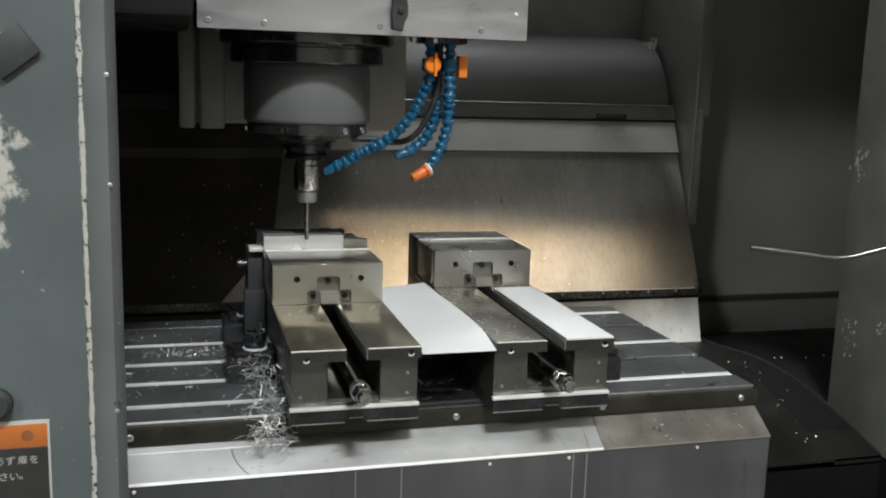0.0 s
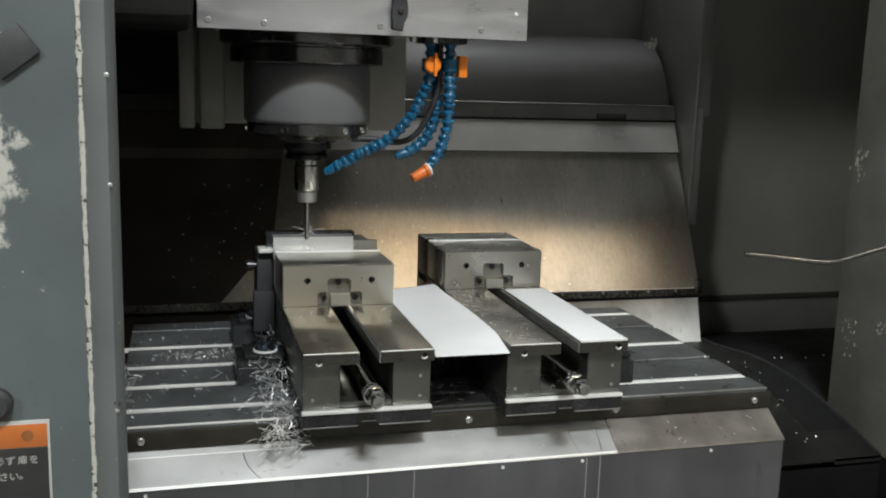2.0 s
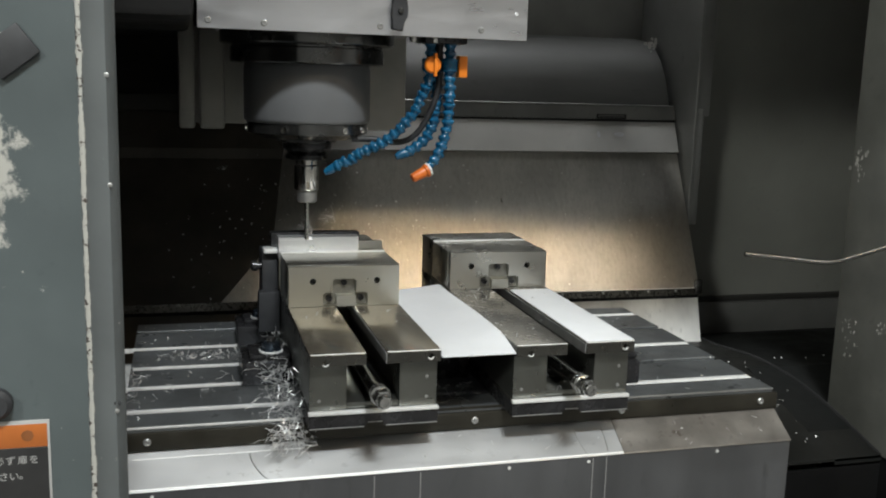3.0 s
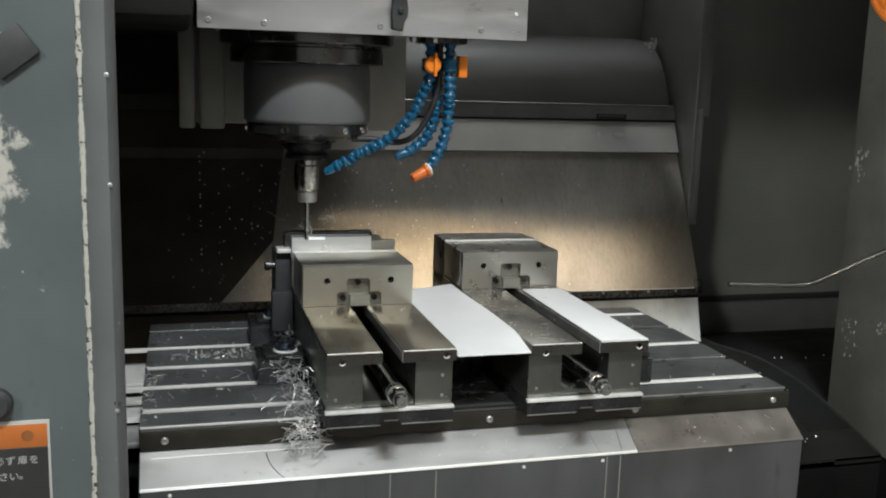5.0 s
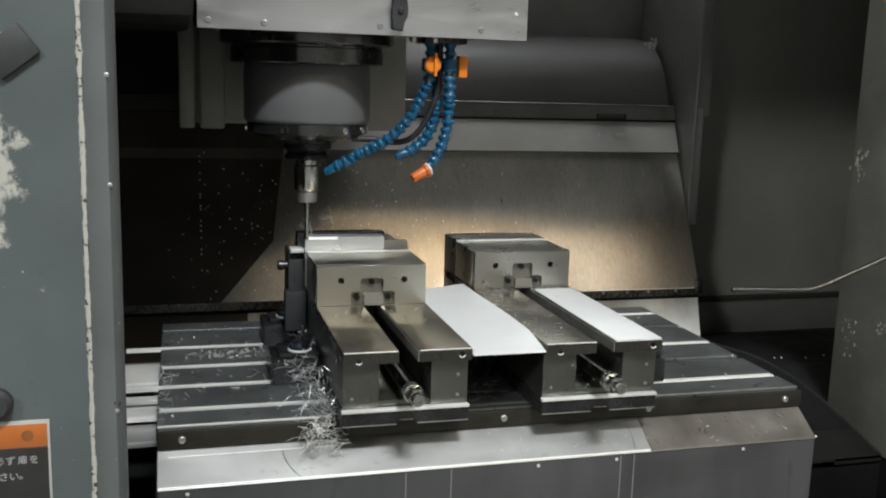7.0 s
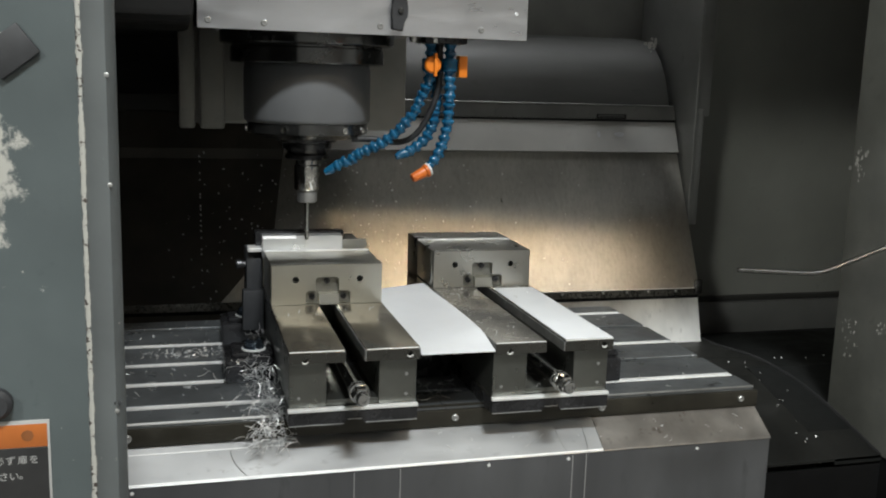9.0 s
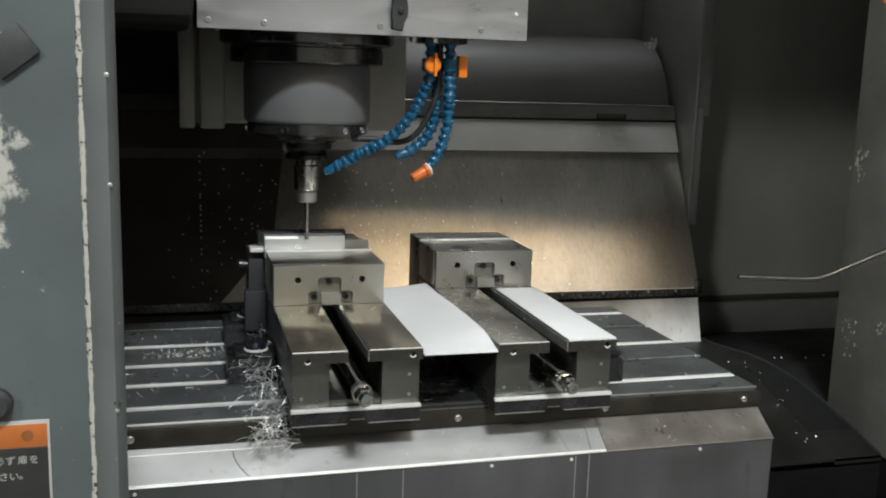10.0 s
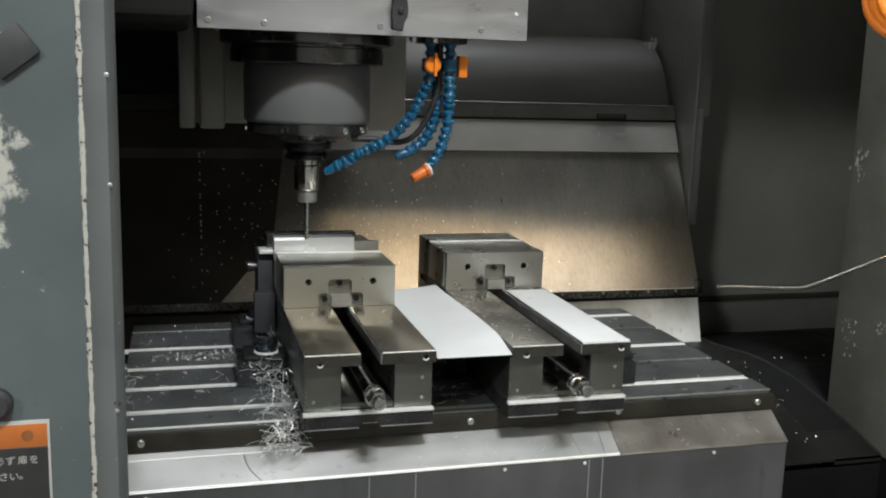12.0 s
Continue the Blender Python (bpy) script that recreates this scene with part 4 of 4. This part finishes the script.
    for xx, zz in ((0.055, 0.1), (0.0975, 0.1), (0.0748, 0.1215)):
        part("recess_screw", turned([(0.0042, 0), (0.0042, 0.004), (0.0024, 0.004), (0.0024, 0.001)], 12, Matrix.Translation((xx, jaw + 0.0085, zz)) @ pose(0, 0, 0, 90)), M["black_steel"], v)
    part("fixed_jaw", box(0, W, fixed, 0.465, 0.0, TOP + 0.001, 0.0012), steel, v)
    if steel is M["vise"]:
        part("jaw_riser", box(-0.010, 0.118, 0.3525, 0.374, TOP + 0.001, 0.1685, 0.001), M["black_steel"], v, "dark raised jaw plate")
        part("hard_jaw", box(0.02, W, 0.3405, 0.3495, RZ + 0.001, 0.1575, 0.0006), steel, v)
    return v


def build_work():
    # the workpiece, its front top edge already milled down along one end by a chain of small steps
    w = rides(thing("workpiece", "bright aluminium block clamped in the vise, one edge freshly milled", "workpiece"))
    bm = bmesh.new()
    add_prism(bm, [(0.3268, 0.135), (0.350, 0.135), (0.350, 0.166), (0.3308, 0.166), (0.3308, 0.1622), (0.3268, 0.1622)], -0.002, 0.0455, along_x)
    add_prism(bm, [(0.3268, 0.135), (0.350, 0.135), (0.350, 0.166), (0.3268, 0.166)], 0.0455, 0.112, along_x)
    part("block", bm, M["work"], w, smooth=False)
    part("milled_step", box(-0.0018, 0.0453, 0.3269, 0.3306, 0.1622, 0.1626, 0), M["bright"], w, "freshly milled shiny step", smooth=False)
    part("milled_wall", box(-0.0018, 0.0453, 0.33072, 0.3311, 0.1626, 0.1659, 0), M["bright"], w, "freshly milled shiny shoulder", smooth=False)
    segs = []
    n = 12
    for k in range(n):
        x0 = -0.002 + 0.0475 * k / n
        segs.append((part("stock_segment", box(x0 + 0.00002, x0 + 0.0475 / n - 0.00002, 0.3268, 0.3307, 0.1626, 0.166, 0), M["work"], w, smooth=False), x0 + 0.0475 / n / 2))
    return segs


def build_flying_chips():
    rng = random.Random(21)
    out = []
    mesh = None
    for k in range(170):
        q = rng.betavariate(1.6, 1.5)
        x = min(0.88, max(-0.08, rng.gauss(0.17, 0.2)))
        end = Vector((x, 0.70 + 0.138 * q - (0.0012 if x > -0.05 + 0.15 * q else 0.0085), -0.02 + 0.273 * q))
        if mesh is None:
            bm = bmesh.new()
            bmesh.ops.create_icosphere(bm, subdivisions=1, radius=1, matrix=Matrix.Diagonal((0.0026, 0.0018, 0.0012, 1)))
            ob = bake("flying_chip", bm, M["chip"])
            mesh = ob.data
        else:
            ob = new("flying_chip", mesh)
        tagged(ob, "bright aluminium chip thrown off the cutter", "metal chip", group="chips thrown off the cutter")
        late = rng.random()
        t = rng.uniform(2.3, 5.0) if late < 0.6 else (rng.uniform(5.0, 7.3) if late < 0.8 else rng.uniform(9.8, 11.6))
        a, b, c = (rng.uniform(0, 360) for _ in range(3))
        out.append((ob, t, end, (a, b, c)))
    return out


def build_chip_threads():
    rng = random.Random(31)
    out = []
    for k in range(3):
        bm = bmesh.new()
        for _ in range(4):
            strand(bm, rng, Vector((rng.gauss(0, 0.002), rng.gauss(0, 0.002), 0.2 + rng.gauss(0, 0.002))), rng.uniform(0.012, 0.028), rng.uniform(0.0003, 0.0005), 0.0)
        bmesh.ops.translate(bm, verts=bm.verts, vec=(0, 0, -0.2))
        ob = bake("chip_thread", bm, M["swarf"])
        tagged(ob, "thin curled aluminium thread thrown off the cutter", "metal chip", group="threads thrown off the cutter")
        out.append(ob)
    return out


def build_table_goods():
    s = rides(thing("plastic_sheet", "thin white plastic sheet lying bowed between the vises", "sheet"))
    bm = bmesh.new()
    nx, ny = 10, 16
    def pt(i, j, dz):
        u, q = i / nx, j / ny
        y = -0.001 + 0.335 * q
        right = 0.2405 + 0.0035 * math.sin(math.pi * min(1, q * 1.25)) - 0.004 * q
        x = 0.1515 + (right - 0.1515) * u
        z = 0.0815 + 0.002 * math.sin(math.pi * q) * (1 - u) + 0.0092 * u * min(1.0, q * 6)
        return Vector((x, y, z + dz))
    a = [[bm.verts.new(pt(i, j, 0)) for j in range(ny + 1)] for i in range(nx + 1)]
    b = [[bm.verts.new(pt(i, j, -0.0012)) for j in range(ny + 1)] for i in range(nx + 1)]
    for i in range(nx):
        for j in range(ny):
            bm.faces.new((a[i][j], a[i + 1][j], a[i + 1][j + 1], a[i][j + 1]))
            bm.faces.new((b[i][j], b[i][j + 1], b[i + 1][j + 1], b[i + 1][j]))
    for j in range(ny):
        bm.faces.new((a[0][j], a[0][j + 1], b[0][j + 1], b[0][j]))
        bm.faces.new((a[nx][j], b[nx][j], b[nx][j + 1], a[nx][j + 1]))
    for i in range(nx):
        bm.faces.new((a[i][0], b[i][0], b[i + 1][0], a[i + 1][0]))
        bm.faces.new((a[i][ny], a[i + 1][ny], b[i + 1][ny], b[i][ny]))
    part("sheet_web", bm, M["paper"], s)
    st = rides(thing("plastic_strip", "white plastic strip laid along a vise rail", "strip"))
    part("strip_web", box(0.3298, 0.3912, 0.0012, 0.283, 0.0902, 0.0912, 0.0003), M["paper"], st)

    def clamp(x0, x1, y0, y1, h, bx, by, label):
        c = rides(thing("table_clamp", label, "clamp", group="clamps beside the vises"))
        part("clamp_block", box(x0, x1, y0, y1, 0.0, h, 0.003), M["black_steel"], c)
        part("clamp_toe", box(x0 + 0.01, x1 + 0.001, y0 + 0.012, y1 - 0.012, h, h + 0.007, 0.002), M["black_steel"], c)
        part("washer", turned([(0.0158, h + 0.007), (0.0158, h + 0.0086), (0.0150, h + 0.0093)], 28, Matrix.Translation((bx, by, 0))), M["edge"], c, "bright washer")
        part("nut", turned([(0.0138, h + 0.0095), (0.0138, h + 0.0115), (0.0118, h + 0.0125), (0.0118, h + 0.018), (0.0085, h + 0.0205)], 24, Matrix.Translation((bx, by, 0))), M["blued"], c, "blued flange nut")
        part("stud", turned([(0.006, h + 0.02), (0.006, h + 0.026)], 16, Matrix.Translation((bx, by, 0))), M["spindle_dark"], c)
    clamp(-0.062, -0.001, 0.176, 0.255, 0.030, -0.024, 0.205, "oily black steel table clamp with flanged nut")
    clamp(-0.058, -0.001, 0.36, 0.435, 0.030, -0.022, 0.385, "oily black steel table clamp with flanged nut")
    clamp(0.3925, 0.453, 0.098, 0.15, 0.032, 0.42, 0.125, "black steel table clamp beside the vise")
    stop = rides(thing("work_stop", "dark steel work stop bolted to the vise side", "work stop"))
    part("stop_arm", box(-0.0235, -0.0005, 0.345, 0.40, 0.03, 0.142, 0.0015), M["rubber"], stop)
    part("stop_foot", box(-0.030, -0.0005, 0.325, 0.344, 0.03, 0.088, 0.0015), M["rubber"], stop)
    part("stop_pin", turned([(0.0055, 0), (0.0055, 0.008)], 16, Matrix.Translation((-0.0245, 0.35, 0.122)) @ pose(0, 0, 0, 0, -90)), M["black_steel"], stop)
    part("stop_knob", turned([(0.0075, 0), (0.0075, 0.006), (0.005, 0.008)], 16, Matrix.Translation((-0.031, 0.35, 0.122)) @ pose(0, 0, 0, 0, -90)), M["black_steel"], stop)
    part("stop_plate", box(-0.022, -0.001, 0.335, 0.36, 0.142, 0.148, 0.001), M["edge"], stop)
    # a black block added as the shade between the vises
    blk = rides(thing("gap_block", "black block added to darken the gap between the vises", "steel block"))
    part("block_body", box(0.156, 0.234, 0.16, 0.3, 0.0, 0.06, 0.003), M["black_steel"], blk)


def curl(bm, rng, c, size, r, turns):
    path = []
    ax = Vector((rng.gauss(0, 1), rng.gauss(0, 1), rng.gauss(0, 0.5))).normalized()
    s = ax.orthogonal().normalized()
    q = ax.cross(s)
    n = int(7 * turns) + 3
    ph = rng.uniform(0, 6)
    for i in range(n):
        a = ph + 2 * math.pi * turns * i / n
        path.append(c + ax * (size * 1.6 * (i / n - 0.5)) + (s * math.cos(a) + q * math.sin(a)) * size * 0.4)
    add_tube(bm, path, r, 3, False)


def build_swarf():
    rng = random.Random(11)
    bm = bmesh.new()
    for k in range(140):
        u = rng.random()
        if u < 0.55:
            c = Vector((rng.gauss(-0.017, 0.011), rng.gauss(0.044, 0.020), 0.0))
            c.z = 0.006 + rng.random() * 0.022 if c.y > 0.05 else rng.uniform(-0.022, 0.012)
        elif u < 0.8:
            c = Vector((rng.gauss(-0.03, 0.014), rng.gauss(0.14, 0.03), 0.006 + rng.random() * 0.03))
        else:
            c = Vector((rng.gauss(-0.012, 0.006), rng.uniform(0.1, 0.33), 0.02 + rng.random() * 0.03))
        if k % 4 == 0:
            curl(bm, rng, c, rng.uniform(0.003, 0.007), rng.uniform(0.00025, 0.0004), rng.uniform(0.6, 1.8))
        else:
            for _ in range(3):
                strand(bm, rng, c + Vector((rng.gauss(0, 0.005), rng.gauss(0, 0.005), 0)), rng.uniform(0.010, 0.034), rng.uniform(0.0002, 0.0005), 0.18)
    # nests in the vise bed, between the vises and along the table's end
    for k in range(70):
        u = rng.random()
        if u < 0.3:
            c = Vector((0.2418 + rng.uniform(0.046, 0.10), rng.uniform(0.02, 0.10), 0.0295))
        elif u < 0.55:
            c = Vector((rng.uniform(0.158, 0.235), rng.uniform(0.056, 0.15), 0.002))
        elif u < 0.7:
            c = Vector((rng.uniform(0.25, 0.38), rng.uniform(0.255, 0.295), 0.0915))
        else:
            c = Vector((TX0 + rng.gauss(0.003, 0.004), rng.uniform(0.052, 0.28), 0.002))
        for _ in range(2):
            strand(bm, rng, c, rng.uniform(0.006, 0.018), rng.uniform(0.0002, 0.0004), 0.1)
    ob = bake("swarf_tangle", bm, M["swarf"])
    rides(tagged(ob, "tangle of bright curled aluminium swarf on the table", "swarf", kind="stuff"))
    bm = bmesh.new()
    for k in range(420):
        which = rng.random()
        if which < 0.32:
            c = Vector((rng.uniform(-0.17, -0.05), rng.gauss(0.325, 0.016), 0.001))
        elif which < 0.6:
            c = Vector((rng.uniform(-0.19, 0.0), rng.uniform(0.06, 0.5), 0.001))
        elif which < 0.72:
            c = Vector((rng.uniform(0.24, 0.39), rng.uniform(0.32, 0.46), 0.1465))
        elif which < 0.80:
            c = Vector((rng.uniform(0.0, 0.15), rng.uniform(0.1, 0.45), 0.001)) + Vector((0, 0, 0.0905 if rng.random() < 0.3 else 0.0))
        elif which < 0.88:
            c = Vector((rng.uniform(-0.18, 0.6), rng.uniform(0.008, 0.046), 0.0))
            c.z = -0.0535 + (c.y - 0.006) * 0.643 + 0.0012
        elif which < 0.94:
            c = Vector((rng.uniform(0.245, 0.39), rng.uniform(0.02, 0.29), 0.0907))
        else:
            c = Vector((rng.uniform(0.39, 0.62), rng.uniform(0.06, 0.5), 0.001))
        if rng.random() < 0.6:
            strand(bm, rng, c + Vector((0, 0, 0.0006)), rng.uniform(0.003, 0.011), rng.uniform(0.0002, 0.00045), 0.05)
            continue
        r = 0.0004 + 0.0009 * rng.random() ** 2
        m = Matrix.Translation(c) @ Euler((rng.random() * 6, rng.random() * 6, rng.random() * 6)).to_matrix().to_4x4() @ Matrix.Diagonal((r * 1.8, r, r * 0.4, 1))
        bmesh.ops.create_icosphere(bm, subdivisions=1, radius=1, matrix=m)
    ob = bake("chip_scatter", bm, M["swarf_dull"])
    rides(tagged(ob, "scattered fine aluminium chips on table and vises", "metal chips", kind="stuff"))
    bm = bmesh.new()
    for k in range(320):
        u = rng.random()
        if u < 0.62:
            q = rng.betavariate(1.5, 1.6)
            x = rng.gauss(0.15, 0.16) if rng.random() < 0.8 else rng.uniform(0, 0.9)
            if x > 0.91 or x < -0.15:
                continue
            c = Vector((x, 0.70 + 0.138 * q - (0.0012 if x > -0.05 + 0.15 * q else 0.0085), -0.02 + 0.273 * q))
        else:
            if rng.random() < 0.88:
                continue
            y = rng.uniform(0.27, 0.6)
            x = rng.uniform(0.95, 1.2) if rng.random() < 0.45 else rng.uniform(0.9, 0.95)
            z = -0.138 - max(0, 0.52 - y) * 0.288
            c = Vector((x, y, z + 0.004))
        r = rng.uniform(0.0006, 0.0017)
        m = Matrix.Translation(c) @ Euler((rng.random() * 6, rng.random() * 6, rng.random() * 6)).to_matrix().to_4x4() @ Matrix.Diagonal((r * 1.6, r, r * 0.5, 1))
        bmesh.ops.create_icosphere(bm, subdivisions=1, radius=1, matrix=m)
    tagged(bake("stuck_chips", bm, M["chip"]), "fine aluminium chips stuck to the oily covers", "metal chips", kind="stuff")


# ---- the air gun that is held in from outside ----
def build_air_gun():
    g = thing("air_gun_tube", "thin bent steel tube of an air gun", "air gun")
    bend = [(0, 0, 0), (0.04, 0, 0), (0.074, 0, 0), (0.085, 0.0004, 0), (0.095, 0.0024, 0), (0.105, 0.0056, 0), (0.115, 0.0096, 0), (0.145, 0.0216, 0), (0.265, 0.069, 0)]
    part("tube", add_tube(bmesh.new(), smooth_path(bend, 8), 0.0024, 16), M["tube"], g)
    h = thing("air_hose", "coiled orange air hose", "air hose")
    pts = [(0.03 * math.cos(2 * math.pi * i / 24), 0.03 * math.sin(2 * math.pi * i / 24), 0.012 * i / 24) for i in range(72)]
    part("coil", add_tube(bmesh.new(), pts, 0.004, 10), M["orange"], h)
    return g, h


build_room()
build_enclosure()
build_back_cover()
build_shade_block()
build_pan()
build_door()
head = build_head()
build_hoses()
tool = build_tool()
build_table()
build_vise(0.0, 0.2208, 0.350, M["vise"], "clean ground steel machine vise gripping the workpiece", 0.1035)
build_vise(0.2418, 0.2978, 0.3995, M["vise_oily"], "oily ground steel machine vise, jaws closed and empty", 0.1014)
stock = build_work()
chips = build_flying_chips()
threads = build_chip_threads()
build_table_goods()
build_swarf()
air_gun, air_hose = build_air_gun()

# table travel: seconds, metres across, metres towards the operator
TRAVEL = [(0, 0, 0), (0.5, 0.0031, -0.0032), (1.0, 0.0062, -0.0064), (1.5, 0.0093, -0.0096), (2.0, 0.0123, -0.0128), (2.4, 0.0145, -0.0154), (2.6, 0.0159, -0.0163),
          (3.0, 0.0192, -0.0163), (4.0, 0.0286, -0.0162), (5.0, 0.0379, -0.0161), (6.0, 0.0472, -0.0161), (7.0, 0.0566, -0.0160), (7.3, 0.0592, -0.0158), (7.5, 0.0600, -0.0150),
          (7.8, 0.046, -0.0110), (8.2, 0.014, -0.0060), (8.5, -0.0008, -0.0034), (8.7, -0.0020, -0.0030), (9.0, -0.0020, -0.0030), (9.55, -0.0020, -0.0030),
          (9.7, -0.0014, -0.0035), (10.0, 0.0008, -0.0055), (10.5, 0.0041, -0.0091), (11.0, 0.0073, -0.0125), (11.5, 0.0103, -0.0158), (12.0, 0.0127, -0.0192)]

GUN = [
    (0, 0.4283, -0.2143, 0.2391, 80.0, 5.25, -18.01),
    (0.3, 0.4162, -0.2143, 0.2251, 80.0, 5.89, -7.93),
    (1.0, 0.4206, -0.2143, 0.2318, 80.0, 4.74, -10.56),
    (2.5, 0.4224, -0.2143, 0.2330, 80.0, 5.60, -10.15),
    (3.2, 0.4220, -0.2143, 0.2317, 80.0, 4.95, -9.66),
    (4.8, 0.4065, -0.2143, 0.2038, 80.0, 2.86, 0.63),
    (5.3, 0.4091, -0.2143, 0.2006, 80.0, 0.36, -3.73),
    (6.0, 0.4127, -0.2143, 0.1975, 80.0, -0.11, -5.08),
    (6.5, 0.4114, -0.2143, 0.2010, 80.0, 1.52, -2.74),
    (7.2, 0.4112, -0.2143, 0.1960, 80.0, 1.79, -1.81),
    (8.8, 0.4162, -0.2143, 0.2172, 80.0, 3.50, -2.64),
    (9.5, 0.4161, -0.2143, 0.2125, 80.0, 3.41, -0.64),
    (10.5, 0.4185, -0.2143, 0.2087, 80.0, 2.75, -1.57),
    (11.5, 0.4166, -0.2143, 0.2121, 80.0, 3.29, -1.58),
    (11.8, 0.4110, -0.2143, 0.2071, 80.0, 1.18, -4.84),
    (12.0, 0.3942, -0.2143, 0.2007, 80.0, 1.34, -8.10),
]
HOSE = [
    (0.0, 0.4850, -0.3416, 0.4904, 79.83, -1.71, -15.14),
    (2.5, 0.4947, -0.3427, 0.4991, 79.83, -1.71, -15.14),
    (3.2, 0.4878, -0.3416, 0.4942, 79.83, -1.71, -15.14),
    (4.8, 0.4721, -0.3404, 0.4776, 79.83, -1.71, -15.14),
    (5.5, 0.4712, -0.3404, 0.4761, 79.83, -1.71, -15.14),
    (6.5, 0.4795, -0.3409, 0.4856, 79.83, -1.71, -15.14),
    (7.2, 0.4795, -0.3409, 0.4856, 79.83, -1.71, -15.14),
    (8.8, 0.4814, -0.3411, 0.4876, 79.83, -1.71, -15.14),
    (9.5, 0.4777, -0.3406, 0.4847, 79.83, -1.71, -15.14),
    (10.5, 0.4786, -0.3407, 0.4856, 79.83, -1.71, -15.14),
    (11.5, 0.4795, -0.3409, 0.4856, 79.83, -1.71, -15.14),
    (11.8, 0.4767, -0.3408, 0.4823, 79.83, -1.71, -15.14),
    (12.0, 0.4656, -0.3404, 0.4676, 79.83, -1.71, -15.14),
]


def motions():
    for ob in RIDERS:
        b = ob.location.copy()
        walk(ob, [(t, pose(b.x + dx, b.y + dy, b.z)) for t, dx, dy in TRAVEL])
    # the stock along the edge leaves piece by piece as the cutter reaches it, and is thrown to the pan behind the table
    for ob, x in stock:
        t = max(2.3 + 4 * (0.0455 - x), (SX - x - 0.0159) / 0.00935 + 2.6)
        walk(ob, [(0, pose(0, 0, 0)), (t - 0.1, pose(0, 0, 0)), (t, pose(0.002, 0.004, 0.006)), (t + 0.1, pose(0.03, 0.14, -0.02)), (t + 0.2, pose(0.09, 0.30, -0.29)), (12, pose(0.09, 0.30, -0.29))])
    for ob, t, end, turn in chips:
        a = Vector((SX, SY, 0.168))
        mid = a.lerp(end, 0.5) + Vector((0, 0, 0.05))
        walk(ob, [(0, pose(*a)), (t, pose(*a)), (t + 0.1, pose(*mid, *(v * 0.2 for v in turn))), (t + 0.2, pose(*end, *(v * 0.35 for v in turn))), (12, pose(*end, *(v * 0.35 for v in turn)))])
    # threads lie behind the cutter's edge, are flung up again and again while it cuts, and end on the pan
    for n, ob in enumerate(threads):
        rows = [(0, pose(SX + 0.01, SY + 0.05, 0.1685))]
        t = 2.2 + 0.13 * n
        while t < 7.2:
            rows += [(t, pose(SX + 0.006, SY + 0.012, 0.172, 0, 0, 30 * n)), (t + 0.2, pose(SX + 0.03 + 0.008 * n, SY + 0.02, 0.186 + 0.006 * n, 40, 20, 30 * n + 40)), (t + 0.35, pose(SX + 0.05 + 0.01 * n, SY + 0.05, 0.178, 60, 40, 30 * n + 60))]
            t += 0.5
        rows += [(t + 0.1, pose(SX + 0.1, 0.6, -0.14, 80, 40, 30 * n + 60)), (12, pose(SX + 0.1, 0.6, -0.14, 80, 40, 30 * n + 60))]
        walk(ob, rows)
    walk(tool, [(0.1 * k, pose(SX, SY, 0, 0, 0, -80 * k)) for k in range(121)])
    walk(air_gun, [(t, pose(*p)) for t, *p in GUN])
    walk(air_hose, [(t, pose(*p)) for t, *p in HOSE])


motions()
